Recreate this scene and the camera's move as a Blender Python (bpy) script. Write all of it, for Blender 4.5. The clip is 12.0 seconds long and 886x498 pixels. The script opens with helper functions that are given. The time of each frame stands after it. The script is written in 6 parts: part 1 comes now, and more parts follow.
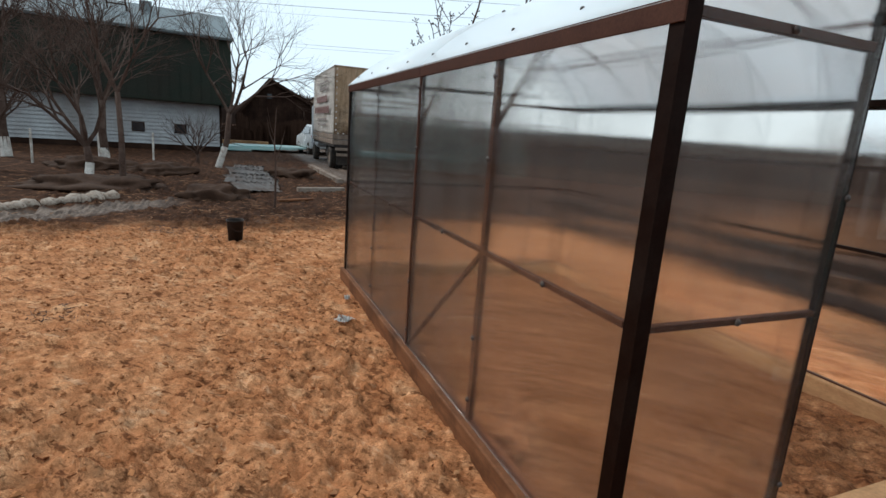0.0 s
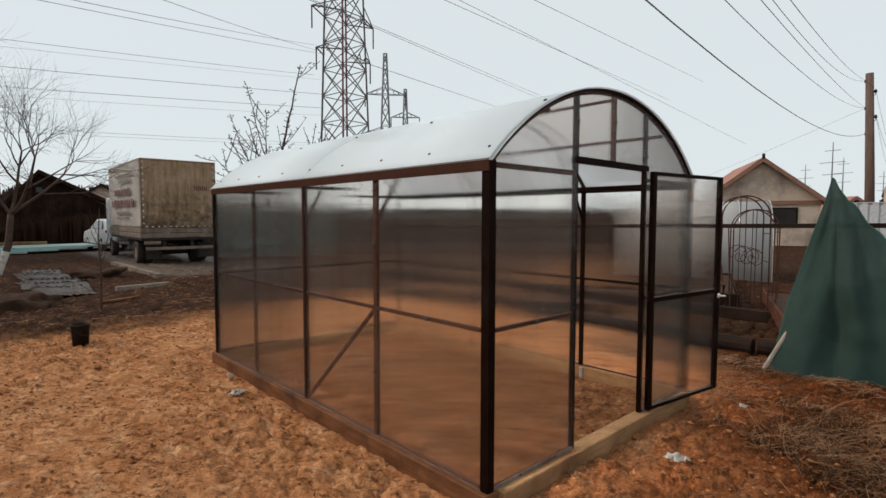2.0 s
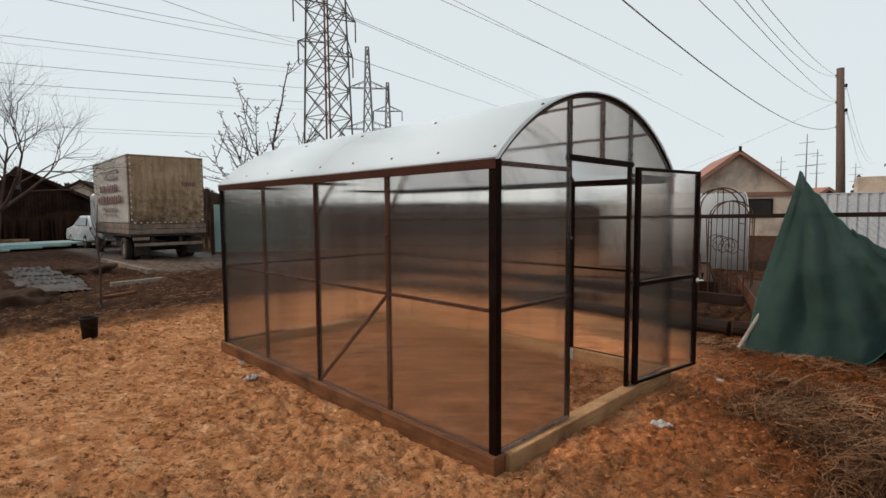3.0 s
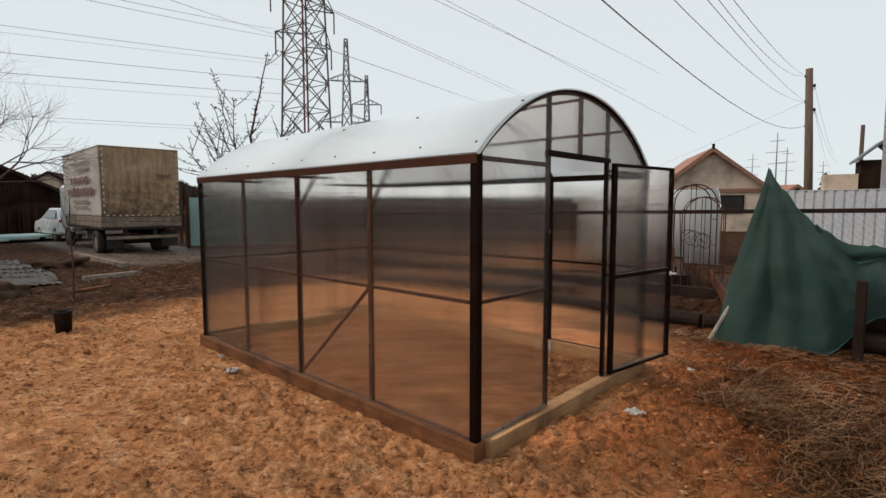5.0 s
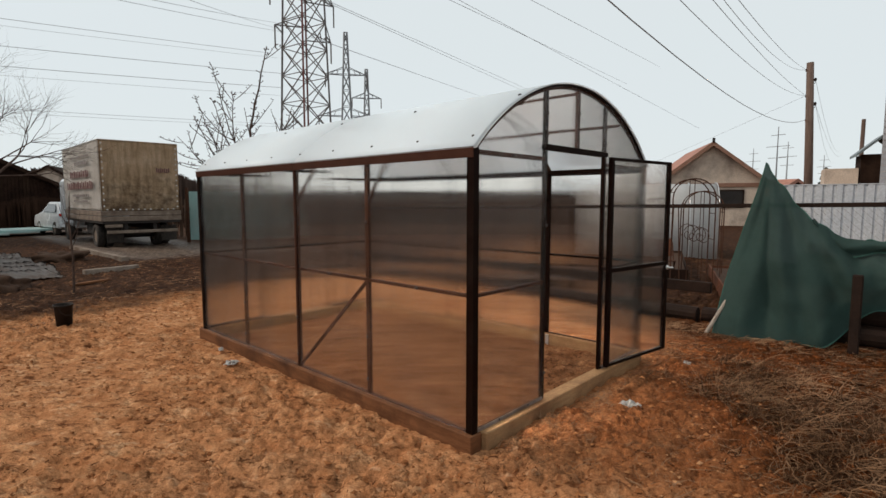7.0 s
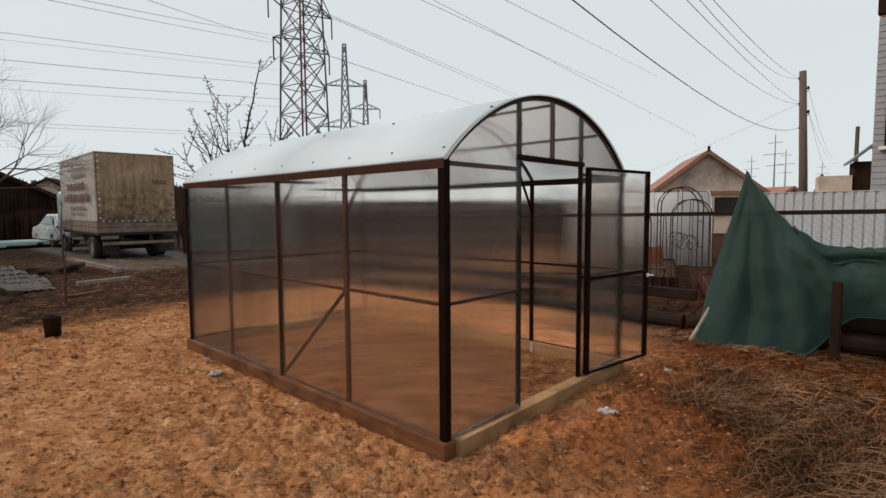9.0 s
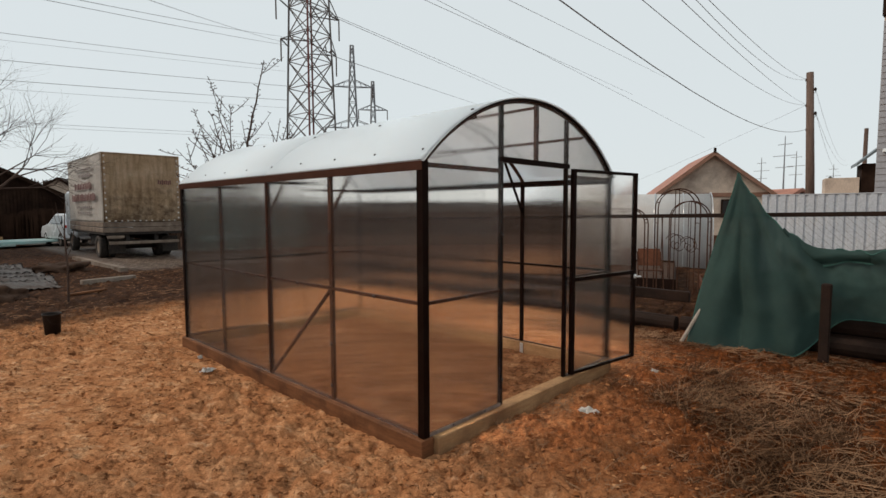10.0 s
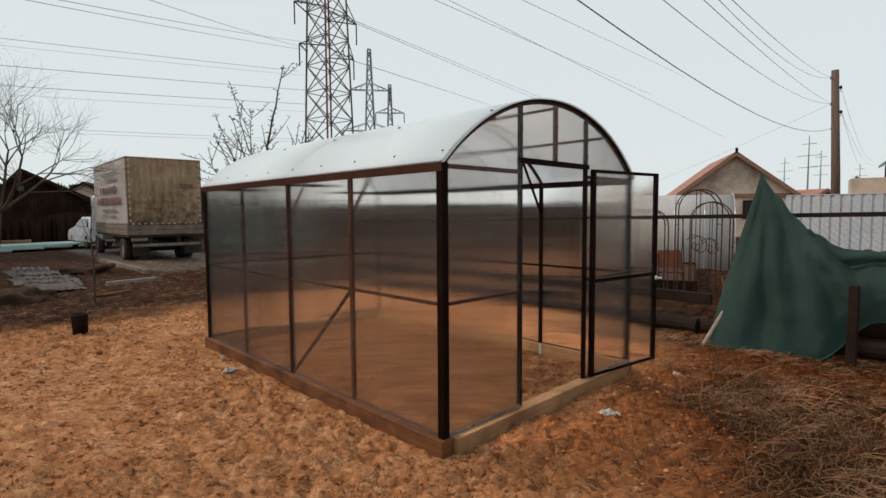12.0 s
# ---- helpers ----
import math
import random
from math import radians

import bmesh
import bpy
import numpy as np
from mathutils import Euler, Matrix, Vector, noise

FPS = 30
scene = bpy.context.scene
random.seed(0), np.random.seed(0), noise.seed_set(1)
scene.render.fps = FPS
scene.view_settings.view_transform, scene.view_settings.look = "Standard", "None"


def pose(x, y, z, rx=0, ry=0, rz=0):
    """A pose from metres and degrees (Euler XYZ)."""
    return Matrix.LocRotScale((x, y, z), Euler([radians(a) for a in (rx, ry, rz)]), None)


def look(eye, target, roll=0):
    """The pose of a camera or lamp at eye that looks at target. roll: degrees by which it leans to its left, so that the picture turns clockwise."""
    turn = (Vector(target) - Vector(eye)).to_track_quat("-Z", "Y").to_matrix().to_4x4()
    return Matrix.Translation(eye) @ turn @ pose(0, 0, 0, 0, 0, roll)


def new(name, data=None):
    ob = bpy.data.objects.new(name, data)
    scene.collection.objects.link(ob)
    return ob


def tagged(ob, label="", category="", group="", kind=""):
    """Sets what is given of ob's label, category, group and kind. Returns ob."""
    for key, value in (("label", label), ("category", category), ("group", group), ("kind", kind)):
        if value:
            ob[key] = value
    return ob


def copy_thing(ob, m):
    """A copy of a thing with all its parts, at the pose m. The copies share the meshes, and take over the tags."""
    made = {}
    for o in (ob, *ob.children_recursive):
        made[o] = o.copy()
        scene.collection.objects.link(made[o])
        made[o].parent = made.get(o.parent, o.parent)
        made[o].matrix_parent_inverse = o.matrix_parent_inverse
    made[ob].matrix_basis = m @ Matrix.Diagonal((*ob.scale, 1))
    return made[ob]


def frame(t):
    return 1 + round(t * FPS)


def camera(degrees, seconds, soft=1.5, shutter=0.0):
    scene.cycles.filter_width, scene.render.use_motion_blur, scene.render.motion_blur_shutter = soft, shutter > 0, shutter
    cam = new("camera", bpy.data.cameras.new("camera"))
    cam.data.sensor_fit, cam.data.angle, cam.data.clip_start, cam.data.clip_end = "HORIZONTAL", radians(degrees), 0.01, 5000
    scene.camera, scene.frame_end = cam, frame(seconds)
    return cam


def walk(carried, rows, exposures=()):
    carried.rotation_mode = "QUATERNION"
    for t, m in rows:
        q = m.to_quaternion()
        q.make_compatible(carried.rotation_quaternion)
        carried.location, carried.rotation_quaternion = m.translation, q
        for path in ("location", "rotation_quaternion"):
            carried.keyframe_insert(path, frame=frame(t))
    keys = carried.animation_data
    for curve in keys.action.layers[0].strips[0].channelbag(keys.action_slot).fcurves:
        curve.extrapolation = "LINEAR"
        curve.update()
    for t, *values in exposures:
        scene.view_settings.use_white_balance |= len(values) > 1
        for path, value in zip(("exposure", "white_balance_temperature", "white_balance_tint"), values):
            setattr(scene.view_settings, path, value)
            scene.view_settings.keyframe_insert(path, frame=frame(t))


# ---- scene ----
cam = camera(80.8, 12.0)
PATH = [
    (0, (-1.101, -1.107, 1.517), (-0.34, 0.691, 1.086), 4.1),
    (0.5, (-1.17, -1.318, 1.581), (-0.195, 0.399, 1.26), 3.2),
    (1, (-1.495, -1.395, 1.59), (-0.197, 0.119, 1.436), -0.7),
    (1.5, (-1.805, -1.64, 1.586), (-0.452, -0.174, 1.459), -0.7),
    (2, (-2.04, -1.842, 1.599), (-0.682, -0.379, 1.478), 0.1),
    (2.5, (-2.295, -1.917, 1.595), (-0.896, -0.494, 1.467), -0.3),
    (3, (-2.389, -1.97, 1.595), (-0.986, -0.552, 1.45), -0.4),
    (3.5, (-2.42, -1.979, 1.595), (-0.992, -0.587, 1.445), -0.3),
    (5.5, (-2.448, -2.017, 1.586), (-0.989, -0.66, 1.415), -0.0),
    (6, (-2.443, -2.031, 1.583), (-0.985, -0.674, 1.403), 0.1),
    (6.5, (-2.451, -2.032, 1.584), (-0.994, -0.675, 1.398), 0.1),
    (8.5, (-2.442, -2.091, 1.594), (-0.988, -0.73, 1.404), -0.4),
    (9, (-2.37, -2.198, 1.591), (-0.912, -0.838, 1.439), -0.4),
    (9.5, (-2.303, -2.33, 1.584), (-0.845, -0.967, 1.44), -0.3),
    (10, (-2.285, -2.371, 1.589), (-0.846, -0.99, 1.441), -0.2),
    (10.5, (-2.281, -2.373, 1.587), (-0.861, -0.972, 1.442), -0.2),
    (11, (-2.28, -2.366, 1.587), (-0.877, -0.949, 1.442), -0.3),
    (11.5, (-2.289, -2.358, 1.584), (-0.89, -0.936, 1.441), -0.3),
    (12, (-2.308, -2.367, 1.581), (-0.914, -0.94, 1.442), -0.4),
]
walk(cam, [(t, look(eye, target, roll)) for t, eye, target, roll in PATH], [(0, 0.3, 5800, 5), (0.5, 0.08, 6150, 8), (1.0, -0.1, 6450, 10), (2.5, 0, 6500, 10), (6.5, 0, 6550, 10), (9, -0.07, 6550, 10), (12, -0.05, 6550, 10)])

# ---- world and light: flat overcast sky ----
world = bpy.data.worlds.new("overcast_sky")
scene.world = world
world.use_nodes = True
wn, wl = world.node_tree.nodes, world.node_tree.links
sky = wn.new("ShaderNodeTexSky")
sky.sky_type, sky.sun_disc = "NISHITA", False
sky.sun_elevation, sky.sun_rotation = radians(38), radians(317)
cloud = wn.new("ShaderNodeMixRGB")
cloud.inputs[0].default_value = 0.93
cloud.inputs[2].default_value = (7.65, 8.3, 8.5, 1)
wl.new(sky.outputs[0], cloud.inputs[1])
wl.new(cloud.outputs[0], wn["Background"].inputs[0])
wn["Background"].inputs[1].default_value = 0.1
sun = new("sun", bpy.data.lights.new("sun", "SUN"))
sun.data.energy, sun.data.angle, sun.data.color = 1.8, radians(14), (1, 0.87, 0.74)
sun.matrix_world = look((0, 0, 20), (7, -7.4, 12.2))

# ---- materials ----


def nodes_of(name):
    m = bpy.data.materials.new(name)
    m.use_nodes = True
    nt = m.node_tree
    return m, nt, nt.nodes, nt.links, nt.nodes["Principled BSDF"]


def noise_node(nt, scale, detail=6, rough=0.6, coords=None):
    n = nt.nodes.new("ShaderNodeTexNoise")
    n.inputs["Scale"].default_value, n.inputs["Detail"].default_value, n.inputs["Roughness"].default_value = scale, detail, rough
    if coords is not None:
        nt.links.new(coords, n.inputs["Vector"])
    return n


def ramp_node(nt, src, stops):
    r = nt.nodes.new("ShaderNodeValToRGB")
    e = r.color_ramp.elements
    e[0].position, e[0].color = stops[0][0], (*stops[0][1], 1)
    e[1].position, e[1].color = stops[-1][0], (*stops[-1][1], 1)
    for p, c in stops[1:-1]:
        e.new(p).color = (*c, 1)
    nt.links.new(src, r.inputs[0])
    return r


def mix_node(nt, fac, a, b, mode="MIX"):
    m = nt.nodes.new("ShaderNodeMixRGB")
    m.blend_type = mode
    for i, v in ((0, fac), (1, a), (2, b)):
        if isinstance(v, (int, float)):
            m.inputs[i].default_value = v
        elif isinstance(v, tuple):
            m.inputs[i].default_value = (*v, 1)
        else:
            nt.links.new(v, m.inputs[i])
    return m.outputs[0]


def surface(name, a, b, scale=6.0, rough=0.8, metal=0.0, bump=0.15, fine=60.0, stretch=(1, 1, 1), c=None, big=1.0, spread=0.3, spec=0.4):
    """Two-scale mottled surface: colours a to b by grain, patches of c (or a darker b) at the large scale."""
    m, nt, nn, ll, bs = nodes_of(name)
    tc = nn.new("ShaderNodeTexCoord")
    mp = nn.new("ShaderNodeMapping")
    mp.inputs["Scale"].default_value = stretch
    ll.new(tc.outputs["Object"], mp.inputs[0])
    n1 = noise_node(nt, scale, 8, 0.65, mp.outputs[0])
    n2 = noise_node(nt, fine, 4, 0.6, mp.outputs[0])
    n3 = noise_node(nt, big, 5, 0.6, tc.outputs["Object"])
    col = ramp_node(nt, n1.outputs[0], [(0.5 - spread * 0.6, a), (0.5 + spread * 0.6, b)]).outputs[0]
    if c is not None:
        f = ramp_node(nt, n3.outputs[0], [(0.45, (0, 0, 0)), (0.68, (1, 1, 1))]).outputs[0]
        col = mix_node(nt, f, col, c)
    speck = ramp_node(nt, n2.outputs[0], [(0.3, (0.78, 0.78, 0.78)), (0.7, (1.15, 1.15, 1.15))]).outputs[0]
    col = mix_node(nt, 1.0, col, speck, "MULTIPLY")
    ll.new(col, bs.inputs["Base Color"])
    rr = nn.new("ShaderNodeMapRange")
    rr.inputs["To Min"].default_value, rr.inputs["To Max"].default_value = max(0.05, rough - 0.12), min(1, rough + 0.12)
    ll.new(n1.outputs[0], rr.inputs[0])
    ll.new(rr.outputs[0], bs.inputs["Roughness"])
    bs.inputs["Metallic"].default_value = metal
    bs.inputs["Specular IOR Level"].default_value = spec
    if bump:
        bp = nn.new("ShaderNodeBump")
        bp.inputs["Strength"].default_value, bp.inputs["Distance"].default_value = bump, 0.01
        ll.new(mix_node(nt, 0.5, n1.outputs[0], n2.outputs[0]), bp.inputs["Height"])
        ll.new(bp.outputs[0], bs.inputs["Normal"])
    return m


def polycarbonate(name, across, milk=0.001):
    """Twin-wall sheet: clear plastic whose fine upright ribs smear what is seen through it sideways. across: the local axis over the ribs."""
    m, nt, nn, ll, bs = nodes_of(name)
    nn.remove(bs)
    tc = nn.new("ShaderNodeTexCoord")
    dot = nn.new("ShaderNodeVectorMath")
    dot.operation = "DOT_PRODUCT"
    dot.inputs[1].default_value = across
    ll.new(tc.outputs["Object"], dot.inputs[0])
    rib = nn.new("ShaderNodeMath")
    rib.operation = "MULTIPLY"
    rib.inputs[1].default_value = 2 * math.pi / 0.0057
    ll.new(dot.outputs["Value"], rib.inputs[0])
    wave = nn.new("ShaderNodeMath")
    wave.operation = "SINE"
    ll.new(rib.outputs[0], wave.inputs[0])
    amp = nn.new("ShaderNodeMath")
    amp.operation = "MULTIPLY"
    amp.inputs[1].default_value = RIB
    ll.new(wave.outputs[0], amp.inputs[0])
    side = nn.new("ShaderNodeVectorTransform")
    side.vector_type, side.convert_from, side.convert_to = "VECTOR", "OBJECT", "WORLD"
    side.inputs[0].default_value = across
    lean = nn.new("ShaderNodeVectorMath")
    lean.operation = "SCALE"
    ll.new(side.outputs[0], lean.inputs[0])
    ll.new(amp.outputs[0], lean.inputs["Scale"])
    geo = nn.new("ShaderNodeNewGeometry")
    add = nn.new("ShaderNodeVectorMath")
    ll.new(geo.outputs["Normal"], add.inputs[0])
    ll.new(lean.outputs[0], add.inputs[1])
    nor = nn.new("ShaderNodeVectorMath")
    nor.operation = "NORMALIZE"
    ll.new(add.outputs[0], nor.inputs[0])
    glass = nn.new("ShaderNodeBsdfGlass")
    glass.inputs["IOR"].default_value, glass.inputs["Roughness"].default_value = 1.21, 0.02
    glass.inputs["Color"].default_value = (0.985, 0.968, 0.95, 1) if milk < 0.1 else (0.985, 0.99, 0.995, 1)
    ll.new(nor.outputs[0], glass.inputs["Normal"])
    haze = nn.new("ShaderNodeBsdfTranslucent")
    haze.inputs["Color"].default_value = (0.93, 0.97, 1.0, 1)
    film = nn.new("ShaderNodeBsdfDiffuse")
    film.inputs["Color"].default_value = (0.86, 0.95, 1.0, 1)
    dust = noise_node(nt, 2.5, 6, 0.6, tc.outputs["Object"])
    dr = nn.new("ShaderNodeMapRange")
    dr.inputs["From Min"].default_value, dr.inputs["From Max"].default_value = 0.3, 0.7
    dr.inputs["To Min"].default_value, dr.inputs["To Max"].default_value = milk, milk + 0.008
    ll.new(dust.outputs[0], dr.inputs[0])
    m1, m2 = nn.new("ShaderNodeMixShader"), nn.new("ShaderNodeMixShader")
    m1.inputs[0].default_value = 0.62
    ll.new(haze.outputs[0], m1.inputs[1])
    ll.new(film.outputs[0], m1.inputs[2])
    ll.new(dr.outputs[0], m2.inputs[0])
    ll.new(glass.outputs[0], m2.inputs[1])
    ll.new(m1.outputs[0], m2.inputs[2])
    ll.new(m2.outputs[0], nn["Material Output"].inputs[0])
    return m


RIB = 0.2
POLY_Y = polycarbonate("polycarbonate_side", (0, 1, 0))
POLY_X = polycarbonate("polycarbonate_gable", (1, 0, 0))
# milk raised for the roof: the sky's glare is put into its white
ROOF_POLY = polycarbonate("polycarbonate_roof", (0, 1, 0), 0.6)
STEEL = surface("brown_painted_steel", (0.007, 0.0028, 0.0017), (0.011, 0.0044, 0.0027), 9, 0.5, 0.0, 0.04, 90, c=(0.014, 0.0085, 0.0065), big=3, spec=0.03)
# lighter brown: the sky's reflection on the eave is put into the colour
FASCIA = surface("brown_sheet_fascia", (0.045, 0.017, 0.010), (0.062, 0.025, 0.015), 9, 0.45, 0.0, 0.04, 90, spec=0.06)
BOLT = surface("dark_bolt_plastic", (0.02, 0.013, 0.01), (0.04, 0.03, 0.025), 30, 0.5)
LUMBER = surface("planed_lumber", (0.27, 0.145, 0.066), (0.40, 0.235, 0.115), 3, 0.75, 0, 0.2, 40, (1, 1, 9), c=(0.18, 0.09, 0.042), big=2.2, spec=0.2)
# darker, redder lumber for the near side beam and an offcut
LUMBER_DARK = surface("dark_lumber", (0.115, 0.045, 0.019), (0.2, 0.085, 0.038), 3, 0.7, 0, 0.2, 40, (1, 1, 9), c=(0.065, 0.027, 0.013), big=2.2, spec=0.1)
BARE_STEEL = surface("galvanised_steel", (0.5, 0.5, 0.5), (0.68, 0.68, 0.68), 20, 0.4, 0.8, 0.05)
ZINC = surface("dull_zinc_strip", (0.17, 0.13, 0.11), (0.27, 0.22, 0.19), 14, 0.6, 0.1, 0.1, c=(0.12, 0.08, 0.06), big=3, spec=0.2)
BARK = surface("bark", (0.04, 0.022, 0.015), (0.085, 0.05, 0.036), 25, 0.9, 0, 0.4, 90, c=(0.11, 0.075, 0.06), big=3, spec=0.2)
LIME = surface("lime_wash", (0.55, 0.5, 0.45), (0.7, 0.66, 0.6), 14, 0.9, 0, 0.3, c=(0.3, 0.24, 0.19), big=6)


def canvas_material():
    """Tan tarpaulin: rain streaks from the top, mud thrown up over the lower half."""
    m, nt, nn, ll, bs = nodes_of("dirty_truck_canvas")
    tc = nn.new("ShaderNodeTexCoord")
    P = tc.outputs["Object"]
    sep = nn.new("ShaderNodeSeparateXYZ")
    ll.new(P, sep.inputs[0])
    run = nn.new("ShaderNodeMapping")
    run.inputs["Scale"].default_value = (7, 7, 0.9)
    ll.new(P, run.inputs[0])
    wide, streak, blot, fine = noise_node(nt, 1.6, 6, 0.6, P), noise_node(nt, 1.0, 6, 0.65, run.outputs[0]), noise_node(nt, 3.4, 8, 0.7, P), noise_node(nt, 40, 4, 0.6, P)
    col = ramp_node(nt, wide.outputs[0], [(0.3, (0.50, 0.35, 0.215)), (0.52, (0.65, 0.48, 0.315)), (0.72, (0.76, 0.61, 0.44))]).outputs[0]
    col = mix_node(nt, 1.0, col, ramp_node(nt, streak.outputs[0], [(0.3, (0.68, 0.62, 0.55)), (0.6, (1.08, 1.08, 1.08))]).outputs[0], "MULTIPLY")
    reach = nn.new("ShaderNodeMapRange")
    reach.inputs["From Min"].default_value, reach.inputs["From Max"].default_value = 0.1, 1.7
    reach.inputs["To Min"].default_value, reach.inputs["To Max"].default_value = 0.17, -0.12
    ll.new(sep.outputs[2], reach.inputs[0])
    add = nn.new("ShaderNodeMath")
    ll.new(blot.outputs[0], add.inputs[0])
    ll.new(reach.outputs[0], add.inputs[1])
    mud = ramp_node(nt, add.outputs[0], [(0.50, (0, 0, 0)), (0.74, (0.85, 0.85, 0.85))]).outputs[0]
    col = mix_node(nt, mud, col, (0.13, 0.07, 0.038))
    col = mix_node(nt, 1.0, col, ramp_node(nt, fine.outputs[0], [(0.3, (0.82, 0.82, 0.82)), (0.7, (1.12, 1.12, 1.12))]).outputs[0], "MULTIPLY")
    ll.new(col, bs.inputs["Base Color"])
    bs.inputs["Roughness"].default_value = 0.8
    bs.inputs["Specular IOR Level"].default_value = 0.2
    bp = nn.new("ShaderNodeBump")
    bp.inputs["Strength"].default_value, bp.inputs["Distance"].default_value = 0.4, 0.02
    ll.new(streak.outputs[0], bp.inputs["Height"])
    ll.new(bp.outputs[0], bs.inputs["Normal"])
    return m


CANVAS = canvas_material()
CANVAS_SIDE = surface("grey_truck_canvas", (0.78, 0.74, 0.69), (0.86, 0.82, 0.78), 2.5, 0.6, 0, 0.2, 40, c=(0.66, 0.60, 0.54), big=0.9)
TRUCK_STEEL = surface("muddy_truck_steel", (0.16, 0.115, 0.085), (0.27, 0.21, 0.165), 5, 0.7, 0.1, 0.2, c=(0.10, 0.065, 0.045), big=2)
CHASSIS = surface("black_chassis", (0.012, 0.009, 0.008), (0.035, 0.025, 0.02), 8, 0.7)
RUBBER = surface("tyre_rubber", (0.015, 0.013, 0.012), (0.06, 0.045, 0.035), 12, 0.85, 0, 0.3)
CAR_WHITE = surface("white_car_paint", (0.58, 0.60, 0.62), (0.68, 0.70, 0.72), 2, 0.25, 0, 0.0, 20)
CAR_GLASS = surface("dark_car_glass", (0.01, 0.012, 0.015), (0.02, 0.022, 0.026), 2, 0.08, 0, 0)
LAMP_RED = surface("red_lamp_lens", (0.35, 0.01, 0.008), (0.45, 0.02, 0.015), 9, 0.2, 0, 0)
SIDING = surface("white_siding", (0.32, 0.325, 0.33), (0.42, 0.425, 0.43), 1.2, 0.6, 0, 0.05, 30, c=(0.25, 0.235, 0.225), big=0.5)
GREEN_ROOF = surface("dark_green_metal", (0.013, 0.017, 0.012), (0.021, 0.025, 0.018), 0.8, 0.75, 0.0, 0.05, 20, c=(0.02, 0.016, 0.012), big=0.4, spec=0.12)
PALE_ROOF = surface("weathered_grey_metal", (0.12, 0.15, 0.16), (0.175, 0.21, 0.22), 1.0, 0.5, 0.1, 0.05, 20, (1, 1, 1), c=(0.13, 0.14, 0.14), big=0.5)
DARK_WOOD = surface("old_dark_boards", (0.010, 0.005, 0.0032), (0.026, 0.0125, 0.008), 2.5, 0.9, 0, 0.3, 30, (1, 1, 0.3), c=(0.04, 0.022, 0.014), big=0.8, spec=0.1)
PLASTER = surface("stained_plaster", (0.60, 0.47, 0.37), (0.70, 0.57, 0.46), 1.3, 0.9, 0, 0.1, 20, c=(0.28, 0.21, 0.17), big=0.6)
RED_ROOF = surface("faded_red_roof", (0.34, 0.14, 0.09), (0.46, 0.21, 0.145), 2, 0.7, 0, 0.1, 20, c=(0.26, 0.12, 0.085), big=0.7)
FENCE_WHITE = surface("white_corrugated_steel", (0.44, 0.455, 0.48), (0.52, 0.535, 0.56), 1, 0.5, 0.0, 0.03, 20, c=(0.5, 0.49, 0.49), big=0.5)
RUST = surface("rusty_iron", (0.045, 0.019, 0.011), (0.10, 0.043, 0.024), 12, 0.85, 0.1, 0.25, spec=0.2)
OLD_BOARD = surface("weathered_fence_boards", (0.085, 0.05, 0.034), (0.15, 0.097, 0.07), 2.5, 0.9, 0, 0.3, 30, (1, 1, 0.3), c=(0.06, 0.034, 0.023), big=0.8, spec=0.1)
PIPE = surface("dark_wet_wood", (0.013, 0.007, 0.0045), (0.03, 0.016, 0.011), 4, 0.8, 0, 0.2, spec=0.15)
POLE_WOOD = surface("weathered_pole_wood", (0.09, 0.055, 0.04), (0.17, 0.11, 0.085), 4, 0.9, 0, 0.3, 30, (4, 4, 0.3))
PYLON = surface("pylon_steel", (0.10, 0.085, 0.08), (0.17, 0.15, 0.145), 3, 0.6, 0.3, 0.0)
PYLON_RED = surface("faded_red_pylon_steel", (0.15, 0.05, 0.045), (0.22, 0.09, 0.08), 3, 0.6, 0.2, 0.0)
# paler for the farthest masts: haze is put into the steel colour
PYLON_FAR = surface("hazy_distant_pylon_steel", (0.30, 0.31, 0.32), (0.36, 0.37, 0.38), 3, 0.7, 0.0, 0.0)
WIRE = surface("aluminium_cable", (0.36, 0.37, 0.38), (0.44, 0.45, 0.46), 3, 0.6, 0.1, 0.0)
WIRE_DARK = surface("dark_cable", (0.17, 0.16, 0.16), (0.22, 0.21, 0.21), 3, 0.6, 0.0, 0.0)
SLATE = surface("grey_slate_sheet", (0.17, 0.15, 0.14), (0.29, 0.265, 0.25), 5, 0.75, 0, 0.2, c=(0.15, 0.10, 0.075), big=2.0)
CONCRETE = surface("rough_concrete", (0.19, 0.145, 0.115), (0.30, 0.245, 0.20), 7, 0.9, 0, 0.3, c=(0.12, 0.075, 0.05), big=2, spec=0.2)
STONE = surface("field_stone", (0.28, 0.22, 0.17), (0.45, 0.38, 0.31), 5, 0.9, 0, 0.4, c=(0.2, 0.13, 0.09), big=3)
TEAL = surface("turquoise_sheet", (0.25, 0.42, 0.40), (0.34, 0.5, 0.48), 1.5, 0.5, 0, 0.05, c=(0.32, 0.38, 0.36), big=0.8)
BUCKET = surface("black_plastic", (0.014, 0.010, 0.008), (0.03, 0.022, 0.018), 10, 0.7, spec=0.2)
PAPER = surface("crumpled_white_film", (0.62, 0.6, 0.57), (0.75, 0.73, 0.7), 12, 0.6, 0, 0.3)
STRAW = surface("dead_grass", (0.036, 0.015, 0.006), (0.10, 0.047, 0.021), 2.5, 0.9, 0, 0, 30, c=(0.034, 0.0155, 0.007), big=1.1, spread=0.5, spec=0.1)
STRAW_PALE = surface("bleached_straw", (0.15, 0.07, 0.032), (0.42, 0.245, 0.14), 3, 0.9, 0, 0, 30, c=(0.115, 0.056, 0.026), big=1.5, spread=0.5, spec=0.1)

